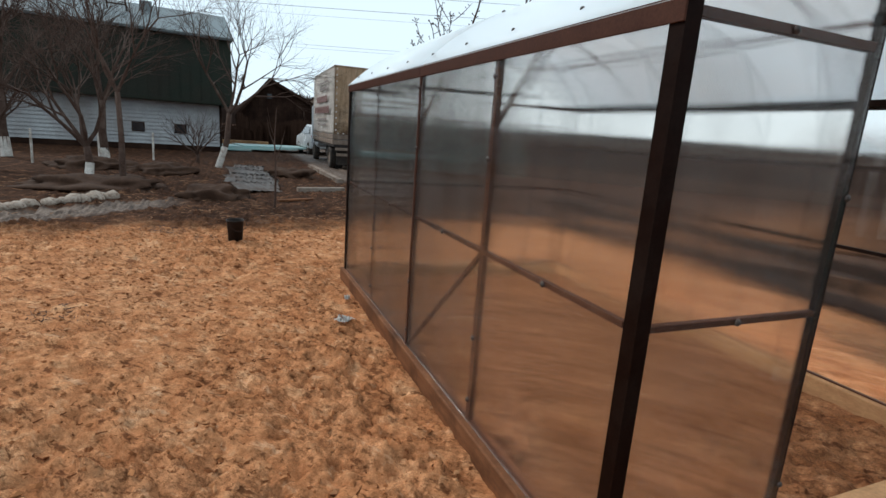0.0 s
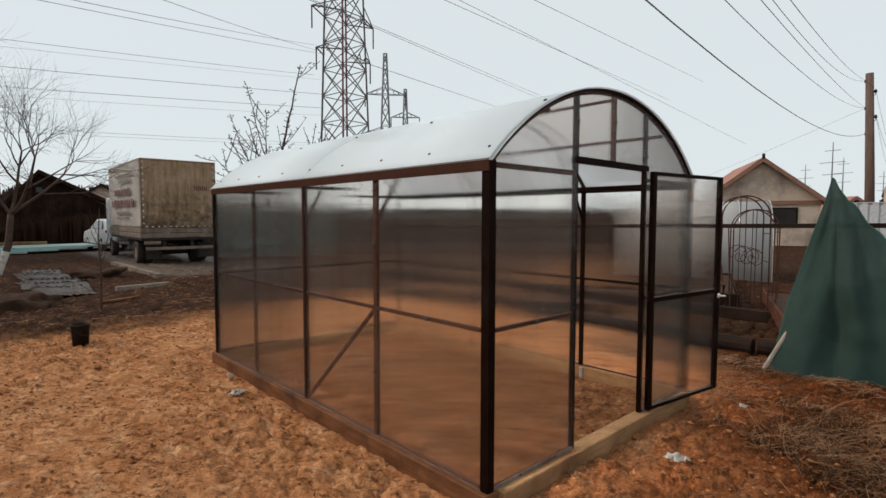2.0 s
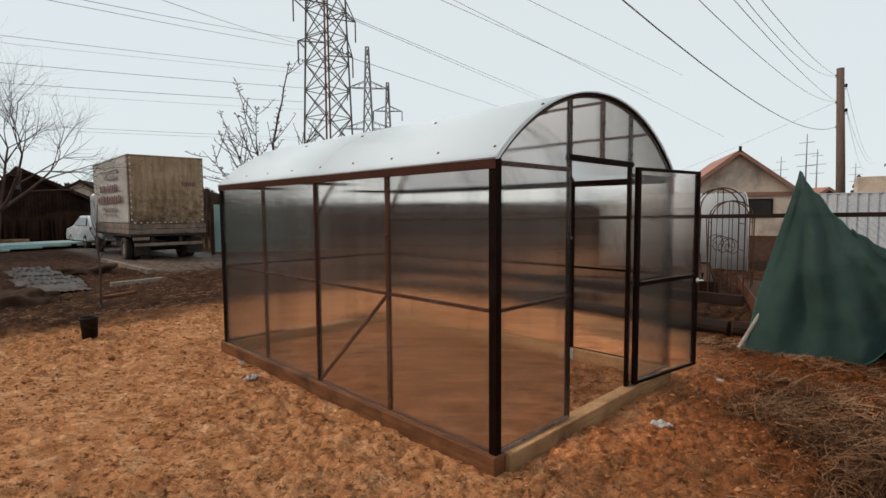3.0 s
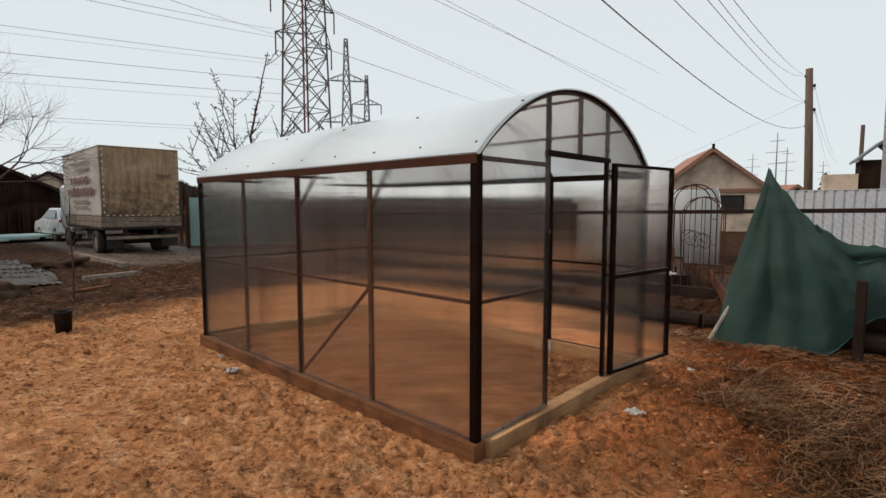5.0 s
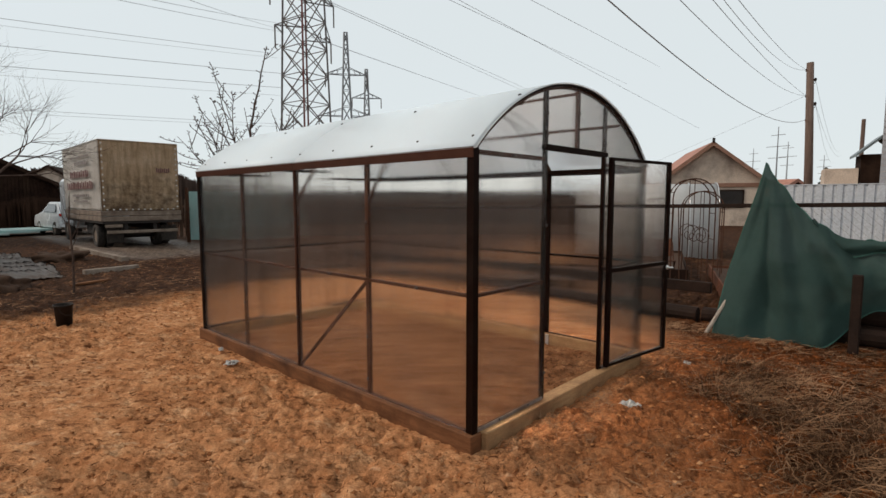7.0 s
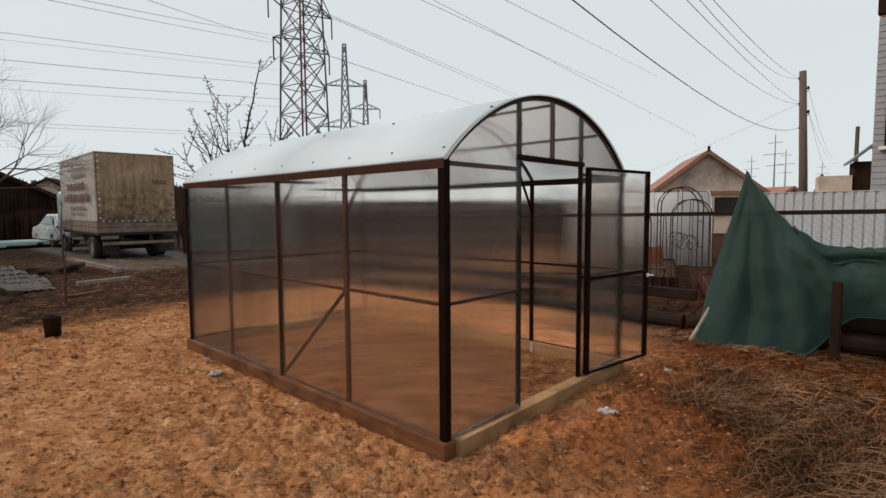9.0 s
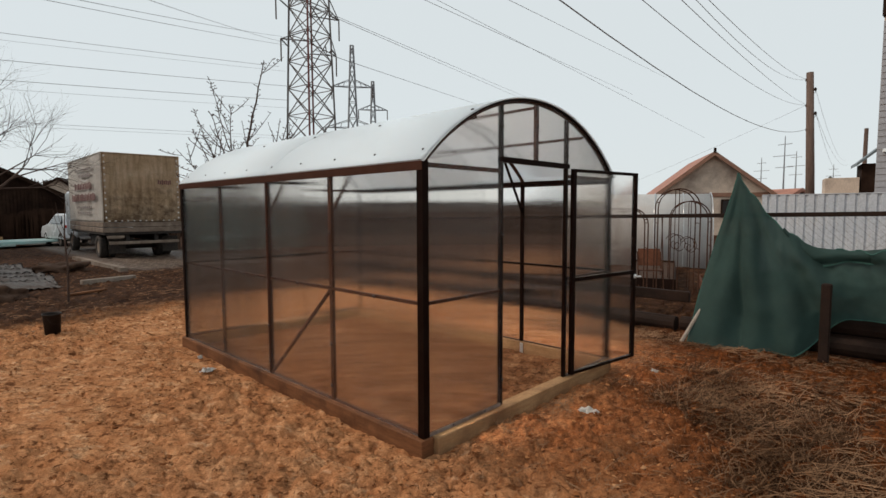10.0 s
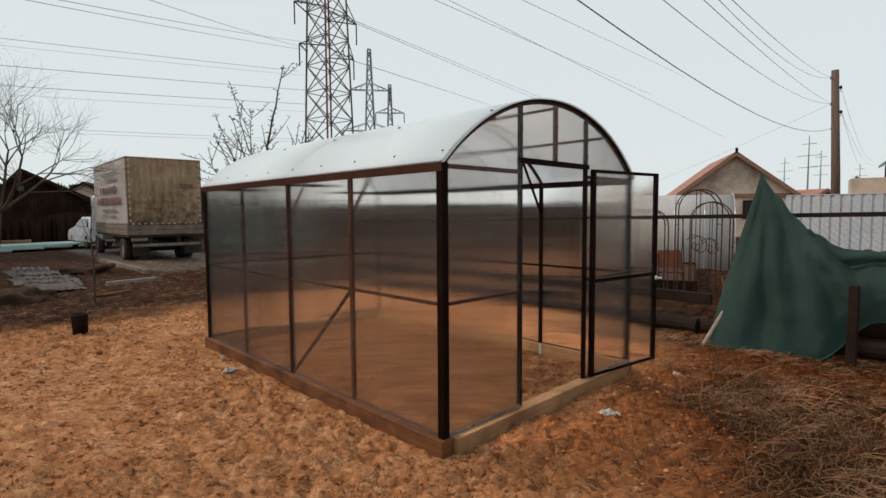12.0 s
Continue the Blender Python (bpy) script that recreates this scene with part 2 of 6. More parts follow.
# dark colour of the strips that draw shaded dents
DENT_DARK = surface("dark_dent_strips", (0.06, 0.019, 0.007), (0.15, 0.052, 0.019), 2.5, 0.95, 0, 0, 30, big=1.1, spread=0.5, spec=0.05)

def clod_material():
    m, nt, nn, ll, bs = nodes_of("loose_clay")
    geo = nn.new("ShaderNodeNewGeometry")
    tc = nn.new("ShaderNodeTexCoord")
    n1 = noise_node(nt, 30, 5, 0.7, tc.outputs["Object"])
    col = ramp_node(nt, geo.outputs["Random Per Island"], [(0.0, (0.16, 0.058, 0.021)), (0.4, (0.28, 0.11, 0.042)), (0.9, (0.40, 0.18, 0.075)), (1.0, (0.48, 0.26, 0.13))]).outputs[0]
    col = mix_node(nt, 1.0, col, ramp_node(nt, n1.outputs[0], [(0.3, (0.7, 0.68, 0.66)), (0.7, (1.15, 1.15, 1.15))]).outputs[0], "MULTIPLY")
    ll.new(col, bs.inputs["Base Color"])
    bs.inputs["Roughness"].default_value = 0.95
    bs.inputs["Specular IOR Level"].default_value = 0.08
    return m


CLOD = clod_material()
BRUSH = surface("bare_brushwood", (0.022, 0.0115, 0.0075), (0.05, 0.027, 0.018), 0.6, 0.95, 0, 0, spec=0.05)
CONIFER = surface("conifer_needles", (0.03, 0.032, 0.022), (0.05, 0.05, 0.035), 5, 0.95, 0, 0)
INK = surface("faded_dark_red_print", (0.14, 0.06, 0.055), (0.22, 0.11, 0.10), 6, 0.8, 0, 0)
WHITE = surface("white_plastic", (0.7, 0.7, 0.68), (0.78, 0.78, 0.76), 9, 0.5, 0, 0)
SOIL = surface("bare_bed_soil", (0.034, 0.017, 0.010), (0.075, 0.04, 0.024), 8, 0.95, 0, 0.4, spec=0.2)
RUST_BOARD = surface("rust_red_boards", (0.10, 0.035, 0.018), (0.16, 0.06, 0.032), 6, 0.85, 0, 0.2, c=(0.07, 0.03, 0.018), big=2, spec=0.15)
FILM = surface("dirty_white_film", (0.38, 0.365, 0.35), (0.52, 0.50, 0.48), 2, 0.6, 0, 0.1, c=(0.36, 0.32, 0.29), big=1)
POLE_PALE = surface("pale_barked_pole", (0.25, 0.2, 0.16), (0.42, 0.36, 0.3), 14, 0.85, 0, 0.2)
NET_HEM = surface("green_net_hem", (0.025, 0.085, 0.068), (0.04, 0.12, 0.095), 20, 0.8, 0, 0.1)


def net_material():
    """Woven mesh: half-open green weave with creases of dust."""
    m, nt, nn, ll, bs = nodes_of("green_shade_mesh")
    tc = nn.new("ShaderNodeTexCoord")
    n1, n2 = noise_node(nt, 2.0, 6, 0.6, tc.outputs["Object"]), noise_node(nt, 90, 3, 0.6, tc.outputs["Object"])
    col = ramp_node(nt, n1.outputs[0], [(0.3, (0.022, 0.052, 0.044)), (0.7, (0.044, 0.088, 0.075))]).outputs[0]
    ll.new(col, bs.inputs["Base Color"])
    bs.inputs["Roughness"].default_value = 0.85
    tr = nn.new("ShaderNodeBsdfTransparent")
    tl = nn.new("ShaderNodeBsdfTranslucent")
    ll.new(col, tl.inputs[0])
    m1, m2 = nn.new("ShaderNodeMixShader"), nn.new("ShaderNodeMixShader")
    m1.inputs[0].default_value = 0.45
    ll.new(bs.outputs[0], m1.inputs[1])
    ll.new(tl.outputs[0], m1.inputs[2])
    mr = nn.new("ShaderNodeMapRange")
    mr.inputs["To Min"].default_value, mr.inputs["To Max"].default_value = 0.0, 0.05
    ll.new(n2.outputs[0], mr.inputs[0])
    ll.new(mr.outputs[0], m2.inputs[0])
    ll.new(m1.outputs[0], m2.inputs[1])
    ll.new(tr.outputs[0], m2.inputs[2])
    ll.new(m2.outputs[0], nn["Material Output"].inputs[0])
    return m


NET = net_material()
LUMBER_RED = surface("red_brown_bargeboard", (0.24, 0.12, 0.08), (0.33, 0.18, 0.12), 4, 0.8, 0, 0.1)
SIDING_GREY = surface("grey_siding", (0.26, 0.25, 0.26), (0.34, 0.33, 0.34), 2, 0.7, 0, 0.1)
# middle distance, with less haze put into the colour
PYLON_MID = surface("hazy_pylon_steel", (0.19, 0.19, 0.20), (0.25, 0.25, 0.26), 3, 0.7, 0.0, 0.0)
BRUSH_FAR = surface("distant_woods", (0.045, 0.029, 0.023), (0.08, 0.054, 0.044), 0.05, 0.95, 0, 0, spec=0.05)
INK_DARK = surface("faded_grey_print", (0.16, 0.13, 0.12), (0.25, 0.21, 0.20), 6, 0.8, 0, 0)
NETTING = surface("rusty_netting_wire", (0.10, 0.075, 0.06), (0.19, 0.16, 0.14), 20, 0.7, 0.2, 0.0)
# same brown paint, lightened: panel haze and indoor light put into the colour
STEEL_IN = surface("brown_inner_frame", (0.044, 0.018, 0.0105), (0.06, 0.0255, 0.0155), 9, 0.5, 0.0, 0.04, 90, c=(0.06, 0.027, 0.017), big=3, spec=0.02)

# ---- mesh helpers ----


def part(name, bm, material, parent=None, label="", smooth=False):
    me = bpy.data.meshes.new(name)
    bm.normal_update()
    bm.to_mesh(me)
    bm.free()
    me.materials.append(material)
    if smooth:
        for p in me.polygons:
            p.use_smooth = True
    ob = new(name, me)
    if parent is not None:
        ob.parent = parent
    if label:
        tagged(ob, label)
    return ob


def shared(name, me, parent, m=None):
    """One more object on a mesh that others use."""
    ob = new(name, me)
    ob.parent = parent
    if m is not None:
        ob.matrix_basis = m
    return ob


def thing(name, label, category, group="", at=None):
    e = new(name)
    e.empty_display_size = 0.2
    if at is not None:
        e.matrix_basis = at
    return tagged(e, label, category, group)


def box(bm, lo, hi, bevel=0.0, m=None):
    r = bmesh.ops.create_cube(bm, size=1)
    vs = r["verts"]
    c, s = [(a + b) / 2 for a, b in zip(lo, hi)], [b - a for a, b in zip(lo, hi)]
    for v in vs:
        v.co = Vector([v.co[i] * s[i] + c[i] for i in range(3)])
    if m is not None:
        for v in vs:
            v.co = m @ v.co
    if bevel:
        es = list({e for v in vs for e in v.link_edges})
        bmesh.ops.bevel(bm, geom=es, offset=bevel, segments=1, affect="EDGES", profile=0.5)
    return bm


def boxed(lo, hi, bevel=0.0, m=None):
    return box(bmesh.new(), lo, hi, bevel, m)


def along(p, q):
    """Frame at p whose local z runs to q."""
    d = Vector(q) - Vector(p)
    return Matrix.Translation(p) @ d.to_track_quat("Z", "Y").to_matrix().to_4x4(), d.length


def bar(bm, p, q, w, h, bevel=0.0):
    m, n = along(p, q)
    return box(bm, (-w / 2, -h / 2, 0), (w / 2, h / 2, n), bevel, m)


def tube(bm, pts, radii, sides=8, cap=True):
    """Round tapered tube through points."""
    rings = []
    pts = [Vector(p) for p in pts]
    if isinstance(radii, (int, float)):
        radii = [radii] * len(pts)
    ref = Vector((0.31, 0.17, 0.93))
    for i, p in enumerate(pts):
        d = (pts[min(i + 1, len(pts) - 1)] - pts[max(i - 1, 0)]).normalized()
        u = d.cross(ref if abs(d.dot(ref)) < 0.95 else Vector((1, 0, 0))).normalized()
        w = d.cross(u)
        rings.append([bm.verts.new(p + radii[i] * (math.cos(a) * u + math.sin(a) * w)) for a in [2 * math.pi * k / sides for k in range(sides)]])
    for a, b in zip(rings, rings[1:]):
        for k in range(sides):
            bm.faces.new((a[k], a[(k + 1) % sides], b[(k + 1) % sides], b[k]))
    if cap:
        bm.faces.new(list(reversed(rings[0])))
        bm.faces.new(rings[-1])
    return bm


def strip_solid(bm, pts, outward, thick, lo, hi, axis):
    """Sheet of a given thickness that follows a profile (pts, outward normals) and runs from lo to hi along an axis."""
    def put(p, s):
        v = list(p)
        v[axis] = s
        return bm.verts.new(v)
    rows = []
    for p, n in zip(pts, outward):
        q = [p[i] - n[i] * thick for i in range(3)]
        rows.append((put(p, lo), put(p, hi), put(q, lo), put(q, hi)))
    for a, b in zip(rows, rows[1:]):
        bm.faces.new((a[0], a[1], b[1], b[0]))
        bm.faces.new((a[3], a[2], b[2], b[3]))
        bm.faces.new((a[0], b[0], b[2], a[2]))
        bm.faces.new((a[1], a[3], b[3], b[1]))
    bm.faces.new((rows[0][0], rows[0][2], rows[0][3], rows[0][1]))
    bm.faces.new((rows[-1][0], rows[-1][1], rows[-1][3], rows[-1][2]))
    bmesh.ops.recalc_face_normals(bm, faces=bm.faces)
    return bm


def prism(bm, outline, lo, hi, axis=1):
    """Solid from a closed outline of (a, b) pairs, extruded along an axis."""
    def at(p, s):
        v = list(p)
        v.insert(axis, s)
        return bm.verts.new(v)
    f, g = [at(p, lo) for p in outline], [at(p, hi) for p in outline]
    n = len(f)
    bm.faces.new(f)
    bm.faces.new(list(reversed(g)))
    for i in range(n):
        bm.faces.new((f[i], g[i], g[(i + 1) % n], f[(i + 1) % n]))
    bmesh.ops.recalc_face_normals(bm, faces=bm.faces)
    return bm


# ---- ground: one sheet to the horizon, finely broken near the greenhouse ----
W, L = 2.58, 4.06          # greenhouse, outer faces
EAVE, BASE, RISE = 1.905, 0.10, 0.548


def graded(lo, hi, step, far):
    a = list(np.arange(lo, hi + step / 2, step))
    g, s = step, []
    while a[-1] + g < far:
        g *= 1.12
        a.append(a[-1] + g)
    g = step
    while a[0] - g > -far:
        g *= 1.12
        a.insert(0, a[0] - g)
    return np.array(a)


TABLES = {k: np.random.RandomState(k).rand(256, 256) for k in range(1, 10)}


def lattice(x, y, seed):
    """Smooth value noise on unit cells."""
    t = TABLES[seed]
    xi, yi = np.floor(x).astype(int), np.floor(y).astype(int)
    fx, fy = x - xi, y - yi
    fx, fy = fx * fx * (3 - 2 * fx), fy * fy * (3 - 2 * fy)
    a, b = t[xi % 256, yi % 256], t[(xi + 1) % 256, yi % 256]
    c, d = t[xi % 256, (yi + 1) % 256], t[(xi + 1) % 256, (yi + 1) % 256]
    return (a * (1 - fx) + b * fx) * (1 - fy) + (c * (1 - fx) + d * fx) * fy - 0.5


def ground_height(x, y):
    """Trodden clods and footprints near by, broad swells farther off; level under the beams."""
    x, y = np.asarray(x, float), np.asarray(y, float)
    a, b = x * 0.8 + y * 0.6, y * 0.8 - x * 0.6
    z = 0.045 * lattice(x * 0.9, y * 0.9, 1) + 0.02 * lattice(a * 3, b * 2.2, 2)
    wx, wy = 0.9 * lattice(x * 5, y * 5, 6), 0.9 * lattice(x * 5, y * 5, 7)
    worn = np.clip(0.85 + 1.3 * lattice(x * 0.8, y * 0.8, 8), 0.35, 1.4)
    crack = 1 - np.minimum(1, np.abs(lattice(a * 7.5 + wx, b * 4 + wy, 3)) / 0.075)
    scuff = 1 - np.minimum(1, np.abs(lattice(a * 15 + wy, b * 7.0 + wx, 9)) / 0.10)
    dent = np.clip(lattice(a * 6.5 + wy, b * 4.0 + wx, 1) - 0.24, 0, 1) / 0.34
    z = z - (0.034 * crack + 0.022 * scuff + 0.032 * np.minimum(1, dent * 3)) * worn + 0.022
    z = z + (0.022 * lattice(a * 13, b * 7, 4) + 0.02 * lattice(x * 23, y * 19, 5)) * worn
    # rounded clods with sharp creases between them
    clod = 0.06 * np.abs(lattice(a * 8.5 + wy, b * 3.6 + wx, 5)) + 0.07 * np.abs(lattice(a * 17 + wx, b * 7.5 + wy, 8)) + 0.03 * np.abs(lattice(a * 27, b * 15, 2))
    # short scarps left by spade and boot
    run = a * 6.5 + 2.4 * lattice(a * 1.7, b * 2.1, 4) + 0.9 * lattice(a * 6, b * 5, 6)
    scarp = (1 - (run - np.floor(run))) * np.clip(3.2 * lattice(a * 3.4, b * 2.6, 9) + 0.15, 0, 1)
    run = a * 14 + 2.0 * lattice(a * 4, b * 4, 3) + 0.8 * lattice(a * 12, b * 11, 1)
    scarp2 = (1 - (run - np.floor(run))) * np.clip(3.2 * lattice(a * 6.5, b * 5, 7) + 0.1, 0, 1)
    z = z + (clod - 0.045 + 0.042 * scarp + 0.024 * scarp2) * worn
    edge = np.maximum(np.maximum(-x - 0.03, x - W - 0.03), np.maximum(-y - 0.03, y - L - 0.03))
    ring = np.clip(np.abs(edge) / 0.22, 0, 1)
    z = z * (0.25 + 0.75 * ring) - 0.012 * (1 - ring)
    inside = (edge < 0)
    z = np.where(inside, z * 0.7 - 0.01, z)
    return z


gx, gy = graded(-3.8, 3.8, 0.019, 900), graded(-2.2, 7.0, 0.019, 900)
GX, GY = np.meshgrid(gx, gy)
far_fade = 1 / (1 + (np.maximum(0, np.hypot(GX - 0.5, GY - 2) - 10) / 12) ** 2)
GZ = ground_height(GX, GY) * np.clip(far_fade, 0.15, 1) * np.where(np.hypot(GX, GY) > 60, 0.2, 1)
nx, ny = len(gx), len(gy)
idx = np.arange(nx * ny).reshape(ny, nx)
quads = np.stack([idx[:-1, :-1], idx[:-1, 1:], idx[1:, 1:], idx[1:, :-1]], -1).reshape(-1, 4)
gm = bpy.data.meshes.new("ground")
gm.from_pydata(np.stack([GX, GY, GZ], -1).reshape(-1, 3).tolist(), [], quads.tolist())
gm.polygons.foreach_set("use_smooth", [True] * len(gm.polygons))


def ground_material():
    m, nt, nn, ll, bs = nodes_of("clay_and_topsoil")
    tc = nn.new("ShaderNodeTexCoord")
    P = tc.outputs["Object"]
    sep = nn.new("ShaderNodeSeparateXYZ")
    ll.new(P, sep.inputs[0])

    def math_node(op, a, b=None):
        n = nn.new("ShaderNodeMath")
        n.operation = op
        for i, v in ((0, a), (1, b)):
            if v is None:
                continue
            if isinstance(v, (int, float)):
                n.inputs[i].default_value = v
            else:
                ll.new(v, n.inputs[i])
        return n.outputs[0]

    def step_node(v, a, b):
        n = nn.new("ShaderNodeMapRange")
        n.interpolation_type = "SMOOTHSTEP"
        n.inputs["From Min"].default_value, n.inputs["From Max"].default_value = a, b
        ll.new(v, n.inputs[0])
        return n.outputs[0]
    big, mid, fine, grit = noise_node(nt, 0.7, 6, 0.6, P), noise_node(nt, 4.2, 10, 0.72, P), noise_node(nt, 24, 8, 0.75, P), noise_node(nt, 110, 3, 0.6, P)
    # orange clay with pale dry crusts and redder, darker tones
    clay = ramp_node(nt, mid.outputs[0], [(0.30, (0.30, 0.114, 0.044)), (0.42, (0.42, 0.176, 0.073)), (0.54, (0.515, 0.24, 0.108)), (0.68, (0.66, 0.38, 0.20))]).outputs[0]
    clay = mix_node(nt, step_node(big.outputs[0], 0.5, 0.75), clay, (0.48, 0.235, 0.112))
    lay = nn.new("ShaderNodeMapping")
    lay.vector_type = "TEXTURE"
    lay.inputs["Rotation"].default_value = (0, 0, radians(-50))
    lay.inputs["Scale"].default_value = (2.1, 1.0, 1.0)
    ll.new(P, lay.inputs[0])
    # shade of thin cracks painted into the clay as dark lines
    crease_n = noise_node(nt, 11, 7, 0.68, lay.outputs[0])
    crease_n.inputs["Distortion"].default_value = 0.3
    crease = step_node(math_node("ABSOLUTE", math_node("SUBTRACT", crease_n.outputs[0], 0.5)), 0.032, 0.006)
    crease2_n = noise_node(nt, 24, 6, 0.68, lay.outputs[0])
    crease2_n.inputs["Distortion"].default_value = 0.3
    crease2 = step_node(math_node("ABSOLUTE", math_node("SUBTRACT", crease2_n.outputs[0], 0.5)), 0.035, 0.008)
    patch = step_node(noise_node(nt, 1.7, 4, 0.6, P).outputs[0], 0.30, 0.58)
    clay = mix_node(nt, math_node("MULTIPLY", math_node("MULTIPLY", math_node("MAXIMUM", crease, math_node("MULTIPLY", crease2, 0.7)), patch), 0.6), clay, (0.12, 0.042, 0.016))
    # shade of small slits put into the colour, dark between the dry crusts
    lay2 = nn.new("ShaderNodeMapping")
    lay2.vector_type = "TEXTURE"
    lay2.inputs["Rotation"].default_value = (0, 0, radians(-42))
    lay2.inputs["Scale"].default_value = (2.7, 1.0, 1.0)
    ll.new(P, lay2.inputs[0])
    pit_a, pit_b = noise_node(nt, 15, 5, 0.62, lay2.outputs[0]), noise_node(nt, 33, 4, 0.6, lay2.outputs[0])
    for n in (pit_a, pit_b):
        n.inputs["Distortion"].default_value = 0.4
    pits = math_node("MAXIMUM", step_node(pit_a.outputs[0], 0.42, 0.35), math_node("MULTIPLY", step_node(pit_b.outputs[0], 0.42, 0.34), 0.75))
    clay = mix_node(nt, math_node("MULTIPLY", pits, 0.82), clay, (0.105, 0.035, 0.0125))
    clay = mix_node(nt, math_node("MULTIPLY", step_node(pit_a.outputs[0], 0.58, 0.70), 0.5), clay, (0.66, 0.42, 0.25))
    # dark topsoil
    soil = ramp_node(nt, mid.outputs[0], [(0.34, (0.017, 0.007, 0.0034)), (0.5, (0.042, 0.0175, 0.008)), (0.58, (0.085, 0.038, 0.018)), (0.70, (0.26, 0.135, 0.068))]).outputs[0]
    # trampled dead turf
    turf = ramp_node(nt, fine.outputs[0], [(0.3, (0.015, 0.0052, 0.0018)), (0.55, (0.041, 0.014, 0.0045)), (0.72, (0.105, 0.041, 0.0145))]).outputs[0]
    wob = math_node("MULTIPLY", math_node("SUBTRACT", big.outputs[0], 0.5), 4.0)
    wob2 = math_node("MULTIPLY", math_node("SUBTRACT", mid.outputs[0], 0.5), 1.6)
    w = math_node("ADD", wob, wob2)
    # the clay apron runs about six metres out from the greenhouse
    yy = math_node("ADD", math_node("ADD", sep.outputs[1], w), math_node("MULTIPLY", sep.outputs[0], -0.12))
    col = mix_node(nt, step_node(yy, 6.0, 7.6), clay, soil)
    # dead turf beyond the front corner
    dd = math_node("ADD", math_node("SUBTRACT", math_node("MULTIPLY", sep.outputs[0], 0.55), math_node("MULTIPLY", sep.outputs[1], 0.9)), math_node("MULTIPLY", w, 0.6))
    right = step_node(math_node("ADD", sep.outputs[0], math_node("MULTIPLY", w, 0.4)), -0.6, 0.9)
    col = mix_node(nt, math_node("MULTIPLY", step_node(dd, 1.25, 2.3), right), col, turf)
    col = mix_node(nt, math_node("MULTIPLY", step_node(math_node("ADD", sep.outputs[0], math_node("MULTIPLY", wob2, 0.5)), 4.3, 5.4), 0.72), col, soil)
    # damp redder clay before the door
    damp = math_node("MULTIPLY", step_node(math_node("ADD", sep.outputs[1], math_node("MULTIPLY", w, 0.35)), 0.5, -0.5), step_node(math_node("ADD", sep.outputs[0], math_node("MULTIPLY", w, 0.4)), -0.3, 0.8))
    col = mix_node(nt, math_node("MULTIPLY", damp, 0.68), col, ramp_node(nt, fine.outputs[0], [(0.3, (0.085, 0.023, 0.0065)), (0.6, (0.21, 0.063, 0.017)), (0.75, (0.36, 0.138, 0.047))]).outputs[0])
    # wet grey driveway and foot path
    drive = math_node("MULTIPLY", step_node(math_node("ADD", math_node("ABSOLUTE", math_node("SUBTRACT", sep.outputs[0], 3.7)), math_node("MULTIPLY", wob2, 0.8)), 2.1, 1.5), step_node(math_node("ADD", sep.outputs[1], wob2), 12.6, 13.8))
    track = math_node("SUBTRACT", math_node("MULTIPLY", math_node("ADD", sep.outputs[0], 4.3), 0.68), math_node("MULTIPLY", math_node("SUBTRACT", sep.outputs[1], 7.05), 0.73))
    track = math_node("MULTIPLY", step_node(math_node("ADD", math_node("ABSOLUTE", track), math_node("MULTIPLY", wob2, 0.35)), 0.48, 0.30), step_node(sep.outputs[0], -1.6, -2.4))
    wet = math_node("MAXIMUM", drive, track)
    col = mix_node(nt, wet, col, ramp_node(nt, mid.outputs[0], [(0.38, (0.045, 0.024, 0.014)), (0.54, (0.115, 0.078, 0.056)), (0.68, (0.25, 0.195, 0.155))]).outputs[0])
    # mixed darker inside the greenhouse
    ins = math_node("MULTIPLY", math_node("MULTIPLY", step_node(sep.outputs[0], 0.0, 0.1), step_node(sep.outputs[0], W, W - 0.1)), math_node("MULTIPLY", step_node(sep.outputs[1], 0.0, 0.1), step_node(sep.outputs[1], L, L - 0.1)))
    col = mix_node(nt, math_node("MULTIPLY", ins, 0.6), col, soil)
    col = mix_node(nt, 1.0, col, ramp_node(nt, fine.outputs[0], [(0.28, (0.5, 0.44, 0.40)), (0.45, (0.92, 0.91, 0.9)), (0.72, (1.3, 1.3, 1.3))]).outputs[0], "MULTIPLY")
    col = mix_node(nt, 1.0, col, ramp_node(nt, grit.outputs[0], [(0.3, (0.82, 0.82, 0.82)), (0.7, (1.14, 1.14, 1.14))]).outputs[0], "MULTIPLY")
    ll.new(col, bs.inputs["Base Color"])
    rough = nn.new("ShaderNodeMapRange")
    rough.inputs["To Min"].default_value, rough.inputs["To Max"].default_value = 0.93, 0.6
    ll.new(wet, rough.inputs[0])
    ll.new(rough.outputs[0], bs.inputs["Roughness"])
    gleam = nn.new("ShaderNodeMapRange")
    gleam.inputs["To Min"].default_value, gleam.inputs["To Max"].default_value = 0.08, 0.25
    ll.new(wet, gleam.inputs[0])
    ll.new(gleam.outputs[0], bs.inputs["Specular IOR Level"])
    bp = nn.new("ShaderNodeBump")
    bp.inputs["Strength"].default_value, bp.inputs["Distance"].default_value = 1.0, 0.03
    ll.new(mix_node(nt, 0.55, fine.outputs[0], mid.outputs[0]), bp.inputs["Height"])
    ll.new(bp.outputs[0], bs.inputs["Normal"])
    return m


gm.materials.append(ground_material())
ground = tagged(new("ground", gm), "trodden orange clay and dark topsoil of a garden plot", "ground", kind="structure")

# ---- greenhouse ----
R = (W * W / 4 + RISE * RISE) / (2 * RISE)
ARC = math.asin(W / 2 / R)


def arch_point(a, r=R, y=0.0):
    return (W / 2 + r * math.sin(a), y, EAVE + RISE - R + r * math.cos(a))


